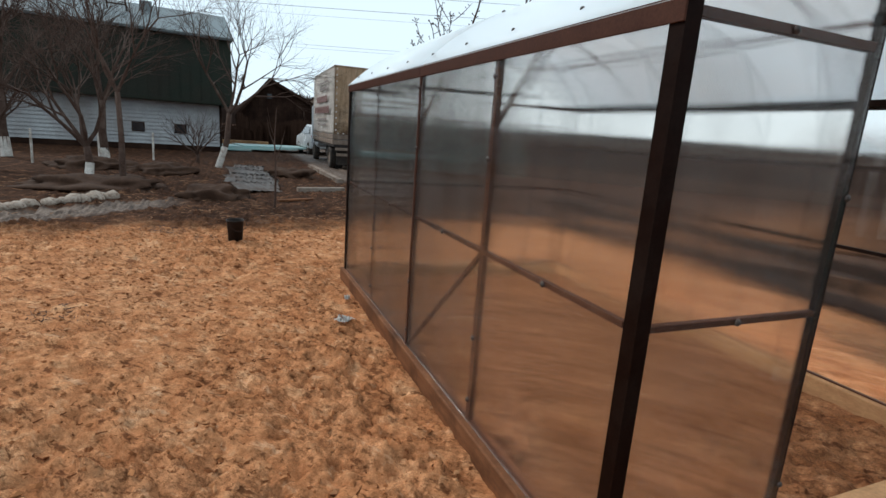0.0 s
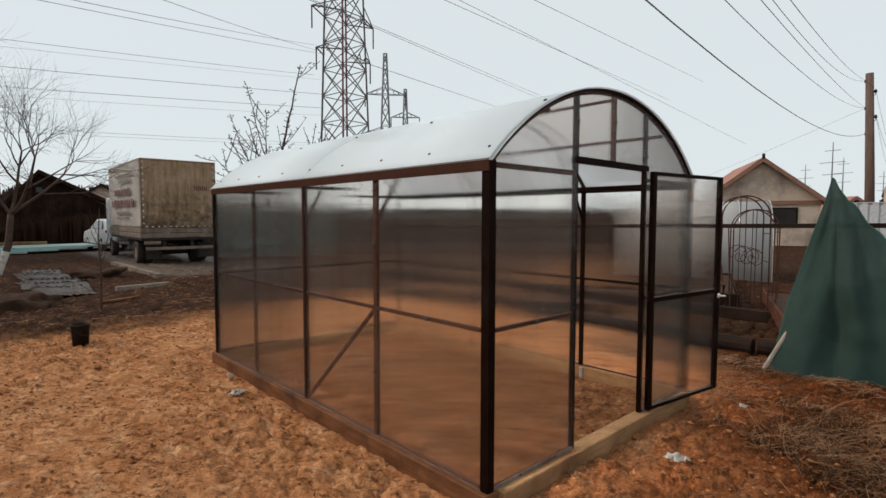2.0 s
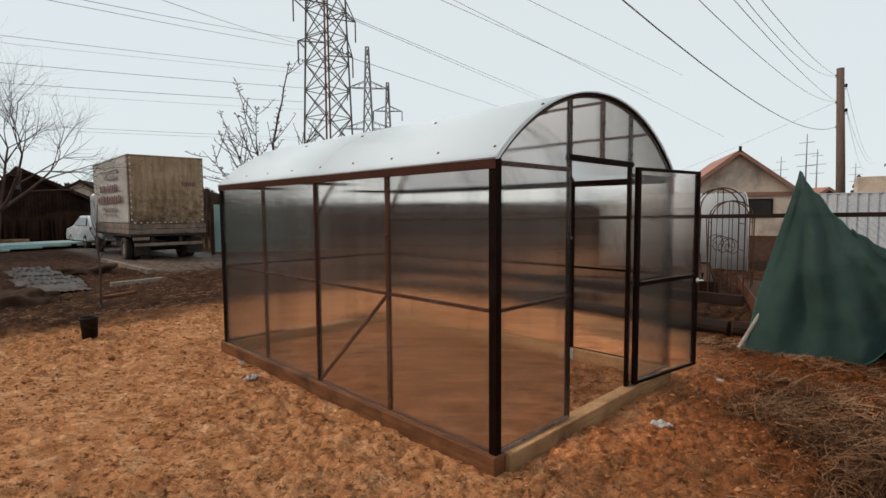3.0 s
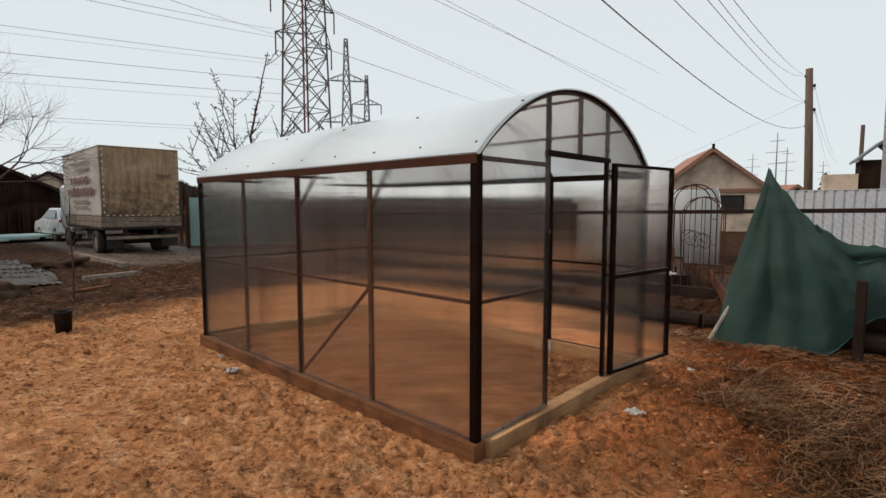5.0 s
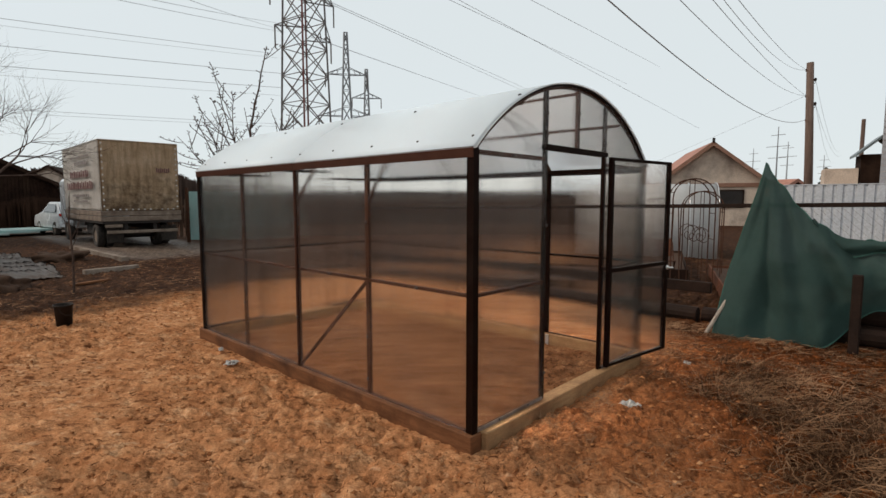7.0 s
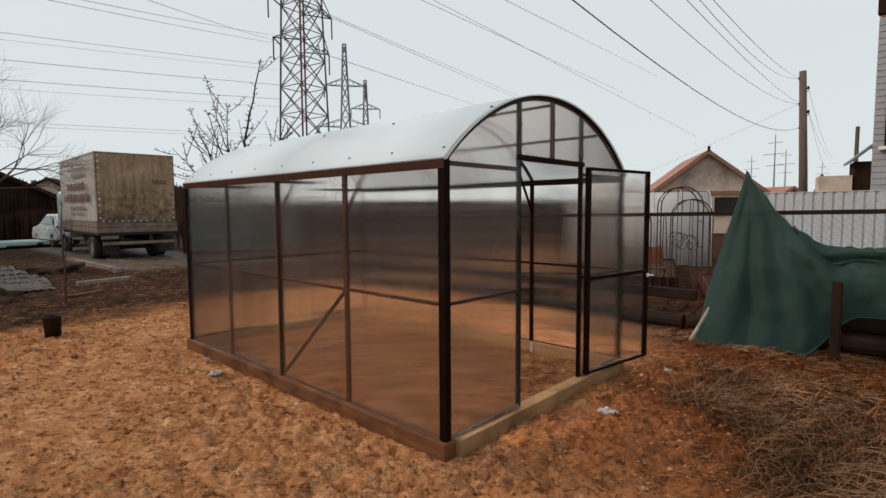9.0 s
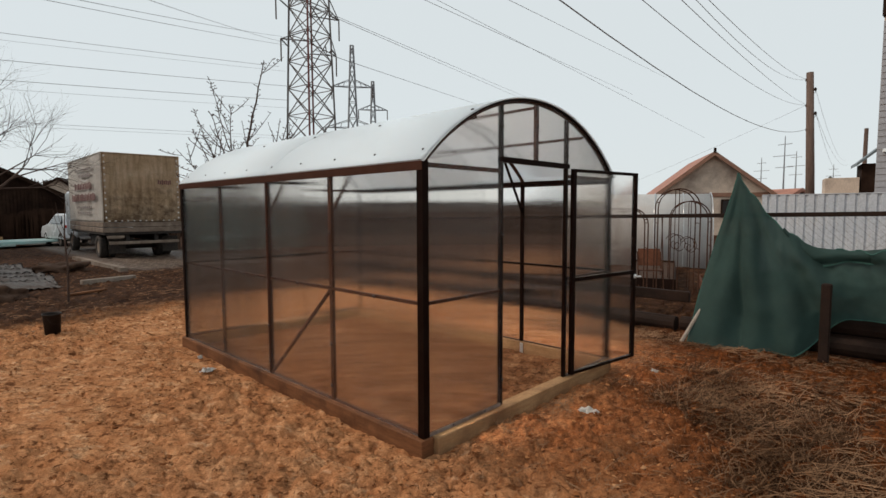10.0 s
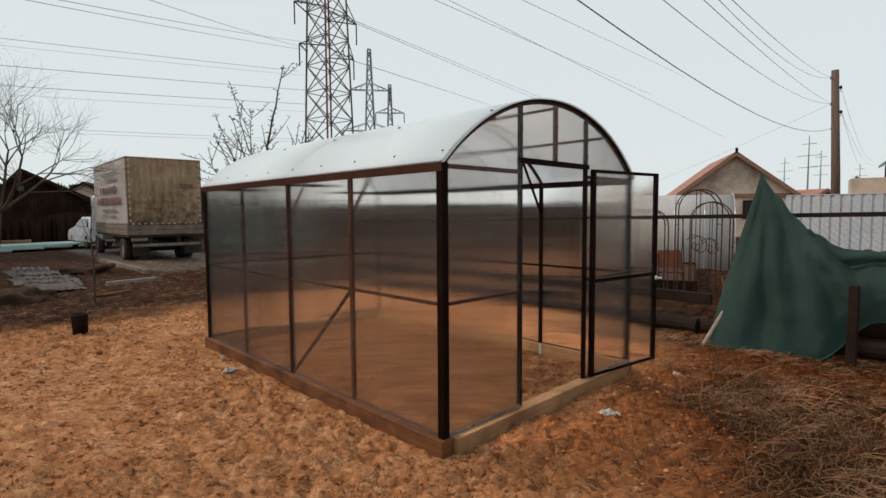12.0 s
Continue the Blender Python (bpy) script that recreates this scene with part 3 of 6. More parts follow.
def arch_z(x):
    return EAVE + RISE - R + math.sqrt(max(0.0, R * R - (x - W / 2) ** 2))


for nm, lo, hi, mat, lab in (
        ("foundation_beam", (-0.035, -0.02, -0.06), (0.075, L + 0.045, BASE), LUMBER_DARK, "long dark timber beam under the greenhouse side wall"),
        ("foundation_beam", (W - 0.075, -0.02, -0.06), (W + 0.035, L + 0.045, BASE), LUMBER, "long pale timber beam under the greenhouse side wall"),
        ("foundation_beam", (0.079, -0.055, -0.06), (W - 0.079, 0.055, BASE), LUMBER, "pale new timber beam under the greenhouse door"),
        ("foundation_beam", (0.079, L - 0.06, -0.06), (W - 0.079, L + 0.04, BASE), LUMBER, "pale timber beam under the greenhouse back wall")):
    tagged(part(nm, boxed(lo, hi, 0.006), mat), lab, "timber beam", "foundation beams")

GH = thing("greenhouse", "brown steel greenhouse with arched roof and clear polycarbonate panels", "greenhouse")
POSTS = (1.04, 2.02, 3.02)
# corner posts: angle section outside, square tube inside
for sx in (0, 1):
    for sy in (0, 1):
        ox, oy, dx, dy = W * sx, L * sy, (1, -1)[sx], (1, -1)[sy]
        outline = [(-0.004, -0.004), (0.05, -0.004), (0.05, 0.0), (0.0, 0.0), (0.0, 0.05), (-0.004, 0.05)]
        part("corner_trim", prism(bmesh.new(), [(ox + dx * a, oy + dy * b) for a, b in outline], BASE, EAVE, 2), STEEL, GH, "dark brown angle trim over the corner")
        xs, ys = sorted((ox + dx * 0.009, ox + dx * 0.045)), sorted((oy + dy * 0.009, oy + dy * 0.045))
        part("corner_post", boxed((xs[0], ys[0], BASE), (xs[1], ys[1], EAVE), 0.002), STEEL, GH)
# side posts behind the sheets
# far wall takes the darker paint copy, its shade put into the colour
for sx in (0, 1):
    for y in POSTS:
        x0, x1 = (0.0085, 0.034) if sx == 0 else (W - 0.034, W - 0.0085)
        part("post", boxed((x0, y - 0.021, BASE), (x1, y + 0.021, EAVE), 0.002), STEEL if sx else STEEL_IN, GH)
    # sheet joint over the middle post
    x0, x1 = (-0.005, 0.0) if sx == 0 else (W, W + 0.005)
    part("joint_strip", boxed((x0, POSTS[1] - 0.014, BASE + 0.005), (x1, POSTS[1] + 0.014, EAVE - 0.05), 0.0015), FASCIA, GH, "brown joint strip between two sheets")
    # rails between the posts
    x0, x1 = (0.0085, 0.032) if sx == 0 else (W - 0.032, W - 0.0085)
    ys = (0.045, *POSTS, L - 0.045)
    for a, b in zip(ys, ys[1:]):
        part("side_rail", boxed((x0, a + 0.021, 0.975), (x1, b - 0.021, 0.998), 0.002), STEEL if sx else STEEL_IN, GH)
        part("base_rail", boxed((x0, a + 0.021, BASE), (x1, b - 0.021, BASE + 0.01), 0.002), FASCIA, GH)
    # eave: fascia outside and tube inside
    x0, x1 = (-0.012, -0.0045) if sx == 0 else (W + 0.0045, W + 0.012)
    for a, b in ((-0.006, POSTS[1] - 0.002), (POSTS[1] + 0.002, L + 0.006)):
        part("eave_fascia", boxed((x0, a, EAVE - 0.062), (x1, b, EAVE + 0.004), 0.0015), FASCIA, GH, "brown folded eave fascia")
    x0, x1 = (0.0085, 0.05) if sx == 0 else (W - 0.05, W - 0.0085)
    part("eave_rail", boxed((x0, 0.046, EAVE - 0.045), (x1, L - 0.046, EAVE - 0.004), 0.002), STEEL if sx else STEEL_IN, GH)
    # twin-wall sheets
    x0, x1 = (0.0008, 0.0068) if sx == 0 else (W - 0.0068, W - 0.0008)
    for a, b in ((0.003, POSTS[1] - 0.002), (POSTS[1] + 0.002, L - 0.003)):
        pane = part("side_panel", boxed((x0, a, BASE + 0.003), (x1, b, EAVE - 0.003)), POLY_Y, GH, "clear twin-wall polycarbonate sheet")
        pane.visible_shadow = False
# arches at both gables and over the posts
for y in (0.012, *POSTS, L - 0.012):
    bm = bmesh.new()
    n = 28
    aa = [-ARC + 2 * ARC * i / n for i in range(n + 1)]
    pts = [arch_point(a, R - 0.003) for a in aa]
    nor = [(math.sin(a), 0, math.cos(a)) for a in aa]
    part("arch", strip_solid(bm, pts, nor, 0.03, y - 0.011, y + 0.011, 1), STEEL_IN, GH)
# dark edge trim of the gables
for y0, y1 in ((-0.014, -0.002), (L + 0.002, L + 0.014)):
    aa = [-ARC + 2 * ARC * i / 36 for i in range(37)]
    part("arch_trim", strip_solid(bmesh.new(), [arch_point(a, R + 0.006) for a in aa], [(math.sin(a), 0, math.cos(a)) for a in aa], 0.02, y0, y1, 1), STEEL, GH)
# purlins under the roof
for a in (-0.55 * ARC, 0.0, 0.55 * ARC):
    m = Matrix.Translation(arch_point(a, R - 0.048)) @ Matrix.Rotation(a, 4, "Y")
    part("purlin", boxed((-0.01, 0.02, -0.01), (0.01, L - 0.02, 0.01), 0.0015, m), STEEL_IN, GH)
# roof sheets
for a, b in ((-0.03, POSTS[1] - 0.002), (POSTS[1] + 0.002, L + 0.03)):
    aa = [-ARC - 0.006 + 2 * (ARC + 0.006) * i / 40 for i in range(41)]
    pane = part("roof_panel", strip_solid(bmesh.new(), [arch_point(t, R + 0.0085) for t in aa], [(math.sin(t), 0, math.cos(t)) for t in aa], 0.008, a, b, 1), ROOF_POLY, GH, "milky twin-wall polycarbonate roof sheet, sky glare put into its white", True)
    pane.visible_shadow = False
# fixing washers
bm = tube(bmesh.new(), [(0, 0, 0), (0, 0, 0.004), (0, 0, 0.009)], [0.013, 0.012, 0.005], 10)
washer = part("washer", bm, BOLT, GH, "dark round fixing washer")
washer.matrix_basis = pose(-0.001, POSTS[0], 1.78, 0, -90, 0)
WM = washer.data
for y in POSTS:
    for z in (0.22, 0.55, 1.42, 1.78):
        if y == POSTS[0] and z == 1.78:
            continue
        shared("washer", WM, GH, pose(-0.001 if y != POSTS[1] else -0.006, y, z, 0, -90, 0))
for y in (0.5, 1.52, 2.55, 3.55):
    shared("washer", WM, GH, pose(-0.001, y, 0.987, 0, -90, 0))
for k in range(9):
    a = -ARC * 0.93
    p = arch_point(a, R + 0.0085)
    shared("washer", WM, GH, Matrix.Translation((p[0], 0.06 + k * 0.49, p[2])) @ Matrix.Rotation(a, 4, "Y") @ Matrix.Scale(0.75, 4))
for y in (0.03, *POSTS):
    for a in (-0.55 * ARC,):
        p = arch_point(a, R + 0.0085)
        shared("washer", WM, GH, Matrix.Translation((p[0], y, p[2])) @ Matrix.Rotation(a, 4, "Y"))
# diagonal brace in the second bay, knee braces at the posts
for sx in (0, 1):
    x = 0.022 if sx == 0 else W - 0.022
    if sx == 0:
        part("brace", bar(bmesh.new(), (x, POSTS[0] + 0.022, 0.97), (x, POSTS[1] - 0.022, BASE + 0.03), 0.022, 0.02), STEEL_IN, GH)
    for y in POSTS[:2]:
        xe = 0.40 if sx == 0 else W - 0.40
        part("knee_brace", bar(bmesh.new(), (x, y, 1.56), (xe, y, arch_z(xe) - 0.035), 0.02, 0.02), STEEL if sx else STEEL_IN, GH)


def gable(y_out, sign, door):
    """End wall: posts up to the arch, rails, sheets; sign is the inward direction of y."""
    def yy(a, b):
        return tuple(sorted((y_out + sign * a, y_out + sign * b)))
    y0, y1 = yy(0.0085, 0.034)
    D0, D1 = 0.83, 1.755
    for x in (D0, D1):
        top = arch_z(x) - 0.03
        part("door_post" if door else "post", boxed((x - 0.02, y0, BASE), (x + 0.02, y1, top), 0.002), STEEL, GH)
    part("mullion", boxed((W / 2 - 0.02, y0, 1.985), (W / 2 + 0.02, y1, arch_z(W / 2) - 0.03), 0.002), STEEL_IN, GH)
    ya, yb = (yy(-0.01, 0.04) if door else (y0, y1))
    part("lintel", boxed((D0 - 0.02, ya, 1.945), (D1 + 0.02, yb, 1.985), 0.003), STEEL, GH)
    for a, b in ((0.045, D0 - 0.02), (D1 + 0.02, W - 0.045)):
        for z, h in ((0.975, 0.022), (EAVE - 0.04, 0.03), (BASE, 0.014)):
            part("gable_rail", boxed((a, y0, z), (b, y1, z + h), 0.002), STEEL_IN, GH)
    if not door:
        for z in (0.975,):
            part("gable_rail", boxed((D0 + 0.02, y0, z), (D1 - 0.02, y1, z + 0.022), 0.002), STEEL, GH)
    # galvanised strip along the foot of the sheets
    ys = yy(-0.004, 0.0)
    for a, b in ((0.052, D0 - 0.021), (D1 + 0.021, W - 0.052)):
        part("base_strip", boxed((a, ys[0], BASE + 0.001), (b, ys[1], BASE + 0.026), 0.001), ZINC, GH, "dull galvanised strip along the sheet foot")
        for f in (0.3, 0.75):
            shared("washer", WM, GH, pose(a + (b - a) * f, y_out - sign * 0.005, BASE + 0.016, 90 * sign, 0, 0) @ Matrix.Scale(0.7, 4))
    y0, y1 = yy(0.0008, 0.0068)
    n = 10

    def sheet(xa, xb, za):
        out = [(xa, za), (xb, za)]
        out += [(xb + (xa - xb) * i / n, arch_z(xb + (xa - xb) * i / n) - 0.002) for i in range(n + 1)]
        if abs(out[-1][1] - za) < 0.004:
            out.pop()
        if abs(out[2][1] - za) < 0.004:
            out.pop(2)
        p = part("gable_panel", prism(bmesh.new(), out, y0, y1, 1), POLY_X, GH, "clear twin-wall polycarbonate sheet")
        p.visible_shadow = False
    sheet(0.003, D0 - 0.001, BASE + 0.003)
    sheet(D1 + 0.001, W - 0.003, BASE + 0.003)
    sheet(D0 + 0.001, D1 - 0.001, 1.966 if door else BASE + 0.003)
    for x, z in ((D0, 0.3), (D0, 1.4), (D0, 2.05), (D0, 2.2), (D1, 2.05), (D1, 2.18), (W / 2, 2.25), (0.42, 0.987), (0.42, EAVE - 0.025), (W - 0.42, EAVE - 0.025)):
        shared("washer", WM, GH, pose(x, y_out - sign * 0.001, z, 90 * sign, 0, 0))


gable(0.0, 1, True)
gable(L, -1, False)
# the door leaf, swung wide open towards the side
DW, DZ0, DZ1 = 0.985, 0.118, 1.945
door = new("door")
door.parent = GH
door.matrix_basis = pose(1.785, -0.028, 0, 0, 0, -8.5)
tagged(door, "open greenhouse door leaf, brown steel frame with two clear panels")
for nm, lo, hi in (("stile", (0.0, -0.02, DZ0), (0.04, 0.02, DZ1)), ("stile", (DW - 0.04, -0.02, DZ0), (DW, 0.02, DZ1)),
                   ("top_rail", (0.042, -0.018, DZ1 - 0.026), (DW - 0.042, 0.018, DZ1)), ("bottom_rail", (0.042, -0.018, DZ0), (DW - 0.042, 0.018, DZ0 + 0.026)),
                   ("lock_rail", (0.042, -0.018, 0.955), (DW - 0.042, 0.018, 0.99))):
    part(nm, boxed(lo, hi, 0.003), STEEL, door)
for z0, z1 in ((DZ0 + 0.028, 0.953), (0.992, DZ1 - 0.028)):
    p = part("door_panel", boxed((0.042, -0.004, z0), (DW - 0.042, 0.002, z1)), POLY_X, door, "clear twin-wall polycarbonate sheet")
    p.visible_shadow = False
hb = tube(bmesh.new(), [(DW - 0.02, -0.022, 0.93), (DW - 0.02, -0.05, 0.93), (DW + 0.005, -0.058, 0.93), (DW + 0.02, -0.058, 0.928)], 0.008, 8)
tube(hb, [(DW - 0.02, -0.0205, 0.93), (DW - 0.02, -0.027, 0.93)], 0.022, 12)
part("door_handle", hb, WHITE, door, "small pale door handle", True)
for z in (0.4, 1.0, 1.65):
    part("hinge", tube(bmesh.new(), [(-0.012, -0.01, z - 0.04), (-0.012, -0.01, z + 0.04)], 0.009, 8), STEEL, door)
# inner anchor bracket on the far beam
tagged(part("anchor_bracket", box(boxed((W - 0.083, 0.98, -0.02), (W - 0.078, 1.02, BASE - 0.005), 0.001), (W - 0.11, 0.98, -0.02), (W - 0.083, 1.02, -0.014), 0.001), BARE_STEEL), "bare galvanised angle bracket screwed to the timber beam", "bracket")

# ---- near things on the clay ----
bm = bmesh.new()
n = 20
for r0, r1, z0, z1 in ((0.085, 0.118, 0.0, 0.27),):
    prof = [(0.0, 0.004), (0.078, 0.004), (0.082, 0.0), (0.098, 0.26), (0.105, 0.262), (0.106, 0.28), (0.099, 0.28), (0.094, 0.26), (0.078, 0.02), (0.0, 0.02)]
    rings = [[bm.verts.new((r * math.cos(2 * math.pi * k / n), r * math.sin(2 * math.pi * k / n), z)) for k in range(n)] for r, z in prof]
    for a, b in zip(rings, rings[1:]):
        for k in range(n):
            bm.faces.new((a[k], a[(k + 1) % n], b[(k + 1) % n], b[k]))
bucket = thing("bucket", "black plastic bucket standing on the clay", "bucket", at=pose(-1.02, 5.70, float(ground_height(-1.02, 5.7)) - 0.005, 1, -1, 20))
part("body", bm, BUCKET, bucket, smooth=True)
hp = [(0.104 * math.cos(a), 0.03, 0.25 - 0.10 * math.sin(a)) for a in [math.pi * i / 10 for i in range(11)]]
part("handle", tube(bmesh.new(), [(x, -0.09 - 0.3 * (0.25 - z), z) for x, _, z in hp], 0.003, 6), BUCKET, bucket)


def litter(name, x, y, size, seed, lab):
    rng = random.Random(seed)
    bm = bmesh.new()
    n = 9
    g = [[bm.verts.new(((i / (n - 1) - 0.5) * size * (0.8 + 0.4 * rng.random()), (j / (n - 1) - 0.5) * size * 0.8 * (0.8 + 0.4 * rng.random()), 0.008 + 0.045 * rng.random() * (1 - abs(i - n / 2 + .5) / n))) for i in range(n)] for j in range(n)]
    for j in range(n - 1):
        for i in range(n - 1):
            bm.faces.new((g[j][i], g[j][i + 1], g[j + 1][i + 1], g[j + 1][i]))
    r = bmesh.ops.solidify(bm, geom=bm.faces[:], thickness=0.002)
    ob = part(name, bm, PAPER)
    ob.matrix_basis = pose(x, y, float(ground_height(x, y)) - 0.004, 0, 0, rng.random() * 360)
    return tagged(ob, lab, "litter", "litter")


litter("litter", -0.26, 2.80, 0.13, 1, "crumpled scrap of white plastic film on clay")
litter("litter", 1.32, -0.46, 0.13, 2, "crumpled scrap of white plastic film on clay")
litter("litter", 2.72, -0.42, 0.07, 3, "small white scrap of paper on clay")
litter("litter", -0.12, 3.35, 0.06, 4, "small white scrap of paper on clay")

# loose crumbs of clay
crng = np.random.RandomState(5)
NC = 34000
cx, cy = crng.uniform(-3.9, 3.4, NC), -2.3 + 9.0 * crng.rand(NC) ** 1.25
keep = ~((cx > -0.06) & (cx < W + 0.06) & (cy > -0.08) & (cy < L + 0.06)) & (lattice(cx * 1.6, cy * 1.6, 6) + 0.5 * lattice(cx * 5, cy * 5, 3) > crng.uniform(-0.55, 0.35, NC)) & (0.55 * cx - 0.9 * cy < 2.2 + crng.rand(NC))
cx, cy = cx[keep], cy[keep]
NC = len(cx)
cs = 0.004 + 0.015 * crng.rand(NC) ** 3.5
cz = ground_height(cx, cy) + 0.25 * cs
ca = crng.rand(NC) * 6.283
octa = np.array([(1, 0, 0), (-1, 0, 0), (0, 1, 0), (0, -1, 0), (0, 0, 1), (0, 0, -1)], float)
pts = octa[None] * crng.uniform(0.6, 1.5, (NC, 6, 1)) * np.stack([np.ones(NC) * 1.35, np.ones(NC) * 0.85, np.ones(NC) * 0.6], -1)[:, None] * cs[:, None, None]
pts += crng.uniform(-0.3, 0.3, (NC, 6, 3)) * cs[:, None, None]
rx = pts[..., 0] * np.cos(ca)[:, None] - pts[..., 1] * np.sin(ca)[:, None] + cx[:, None]
ry = pts[..., 0] * np.sin(ca)[:, None] + pts[..., 1] * np.cos(ca)[:, None] + cy[:, None]
verts = np.stack([rx, ry, pts[..., 2] + cz[:, None]], -1).reshape(-1, 3).tolist()
tri = np.array([(0, 2, 4), (2, 1, 4), (1, 3, 4), (3, 0, 4), (2, 0, 5), (1, 2, 5), (3, 1, 5), (0, 3, 5)])
faces = (tri[None] + 6 * np.arange(NC)[:, None, None]).reshape(-1, 3).tolist()
me = bpy.data.meshes.new("clay_crumbs")
me.from_pydata(verts, [], faces)
me.materials.append(CLOD)
tagged(new("clay_crumbs", me), "loose crumbs of orange clay lying on the ground", "clods", kind="stuff")


def blades(name, spots, count, length, label, seed, mat, flat=0.6, width=0.0035):
    """Dead stems: thin curved strips that lie and lean about spots (x, y, radius)."""
    rng = random.Random(seed)
    verts, faces = [], []
    total = sum(s[2] ** 2 * (s[3] if len(s) > 3 else 1) for s in spots)
    for s in spots:
        sx, sy, sr = s[:3]
        for i in range(int(count * sr * sr * (s[3] if len(s) > 3 else 1) / total)):
            r, a = sr * math.sqrt(rng.random()), rng.random() * 6.283
            x, y = sx + r * math.cos(a), sy + r * math.sin(a)
            if -0.06 < x < W + 0.06 and -0.065 < y < L + 0.06:
                continue
            z = float(ground_height(x, y)) - 0.004
            d = rng.gauss(0.8, 1.1) if rng.random() < 0.6 else rng.random() * 6.283
            ln = length * rng.uniform(0.35, 1.2)
            up = rng.random() ** 2 * (1 - flat) * 1.6 + 0.06
            k = len(verts)
            bend = rng.uniform(-2.1, 2.1)
            w = width * rng.uniform(0.6, 1.4)
            px, py = x, y
            for j in range(4):
                t = j / 3
                hh = up * ln * (t - 0.62 * t * t * (1.3 - up)) * 1.6
                ww = w * (1 - 0.75 * t)
                nx_, ny_ = -math.sin(d), math.cos(d)
                verts.append((px - nx_ * ww, py - ny_ * ww, z + max(hh, 0.004)))
                verts.append((px + nx_ * ww, py + ny_ * ww, z + max(hh, 0.004) + ww))
                px, py, d = px + math.cos(d) * ln / 3, py + math.sin(d) * ln / 3, d + bend / 3
            for j in range(3):
                faces.append((k + 2 * j, k + 2 * j + 1, k + 2 * j + 3, k + 2 * j + 2))
    me = bpy.data.meshes.new(name)
    me.from_pydata(verts, [], faces)
    me.materials.append(mat)
    return tagged(new(name, me), label, "dead grass", kind="stuff")


spots = []
rng = random.Random(8)
for i in range(230):
    x, y = rng.uniform(0.4, 4.6), rng.uniform(-3.2, -0.15)
    if 0.55 * x - 0.9 * y > 1.75 + rng.uniform(-0.4, 0.6):
        spots.append((x, y, rng.uniform(0.08, 0.34), rng.uniform(0.2, 2.2)))
blades("dead_grass", spots, 10000, 0.16, "flattened brown dead grass on bare earth", 3, STRAW, 0.9, 0.003)
blades("straw", spots[::2], 6500, 0.18, "bleached straw stems lying on brown earth", 13, STRAW_PALE, 0.92, 0.003)
clumps = [(1.75, -1.75, 0.42), (1.9, -1.25, 0.30), (2.55, -1.05, 0.34), (2.35, -1.7, 0.36), (1.3, -1.95, 0.35), (2.95, -0.8, 0.22), (1.1, -1.6, 0.2), (2.1, -0.85, 0.2)]
blades("dead_grass", clumps, 2600, 0.24, "tangled tussocks of dry grass", 4, STRAW, 0.6, 0.003)
blades("straw", clumps, 2600, 0.26, "tangled pale dry grass stems", 14, STRAW_PALE, 0.7, 0.003)
tangle = [(1.55, -1.85, 0.5), (2.45, -1.15, 0.32, 2.2), (2.2, -0.95, 0.3), (1.2, -1.75, 0.35), (2.75, -1.5, 0.3), (0.95, -2.0, 0.4)]
blades("straw", tangle, 1500, 0.30, "long curled pale stems of dry grass", 24, STRAW_PALE, 0.72, 0.003)
blades("straw", [(rng.uniform(0.2, 3.4), rng.uniform(-2.1, -0.2), 0.3) for i in range(40)], 1600, 0.16, "single dry stems scattered on damp clay", 15, STRAW_PALE, 0.9, 0.0022)
tuft = []
for i in range(60):
    tuft.append((rng.uniform(0.1, 4.2), -0.09 - abs(rng.gauss(0, 0.12)), 0.08))
blades("straw", tuft, 1500, 0.09, "short dry grass along the timber beam", 5, STRAW_PALE, 0.6, 0.002)
tuft = [(3.6 + 0.9 * rng.random(), rng.uniform(-1.2, 1.8), 0.25) for i in range(40)]
blades("straw", tuft, 2600, 0.15, "short straw at the foot of the fence", 6, STRAW_PALE, 0.75, 0.004)

# thin dark strips added to draw the shade of small dents in the clay
dent_spots = [(rng.uniform(-4.2, -0.1), rng.uniform(-1.4, 6.5), rng.uniform(0.1, 0.45), rng.uniform(0.1, 2.0)) for i in range(170)]
blades("dent_strips", dent_spots, 2200, 0.06, "thin dark strips drawing shaded dents in orange clay", 21, DENT_DARK, 0.97, 0.0042)
dent_spots = [(rng.uniform(-0.6, 4.2), rng.uniform(-2.2, -0.15), rng.uniform(0.1, 0.4), rng.uniform(0.1, 2.0)) for i in range(110)]
blades("dent_strips", dent_spots, 2500, 0.065, "thin dark strips drawing shaded dents in damp clay", 22, DENT_DARK, 0.95, 0.004)

# dark weed tuft on the clay
blades("weeds", [(-2.26, 3.26, 0.2), (-1.3, 5.9, 0.25), (-0.6, 7.3, 0.3), (-1.9, 6.6, 0.3)], 420, 0.09, "dark withered weeds on the clay", 7, BARK, 0.75, 0.004)

blades("straw", [(rng.uniform(-5, 2.2), rng.uniform(6.3, 13), 0.5) for i in range(70)], 1100, 0.15, "scattered pale straw and twigs on dark soil", 16, STRAW_PALE, 0.9, 0.006)
blades("straw", [(rng.uniform(5.0, 11), rng.uniform(-1.5, 5), 0.5) for i in range(60)], 2600, 0.22, "withered stems on the neighbouring beds", 17, STRAW, 0.55, 0.006)

# ---- own fence: ground beams, posts, rail and wire netting ----
FX, STUMP_Y = 4.72, -1.55
fence = thing("fence", "dark timber garden fence with wire netting and bottom beams", "fence")
for y0, y1, x in ((-1.2, 0.05, FX + 0.06), (0.1, 7.2, FX)):
    part("bottom_beam", tube(bmesh.new(), [(x, y0, 0.09), (x + 0.02, (y0 + y1) / 2, 0.10), (x, y1, 0.09)], [0.10, 0.105, 0.10], 12), PIPE, fence)
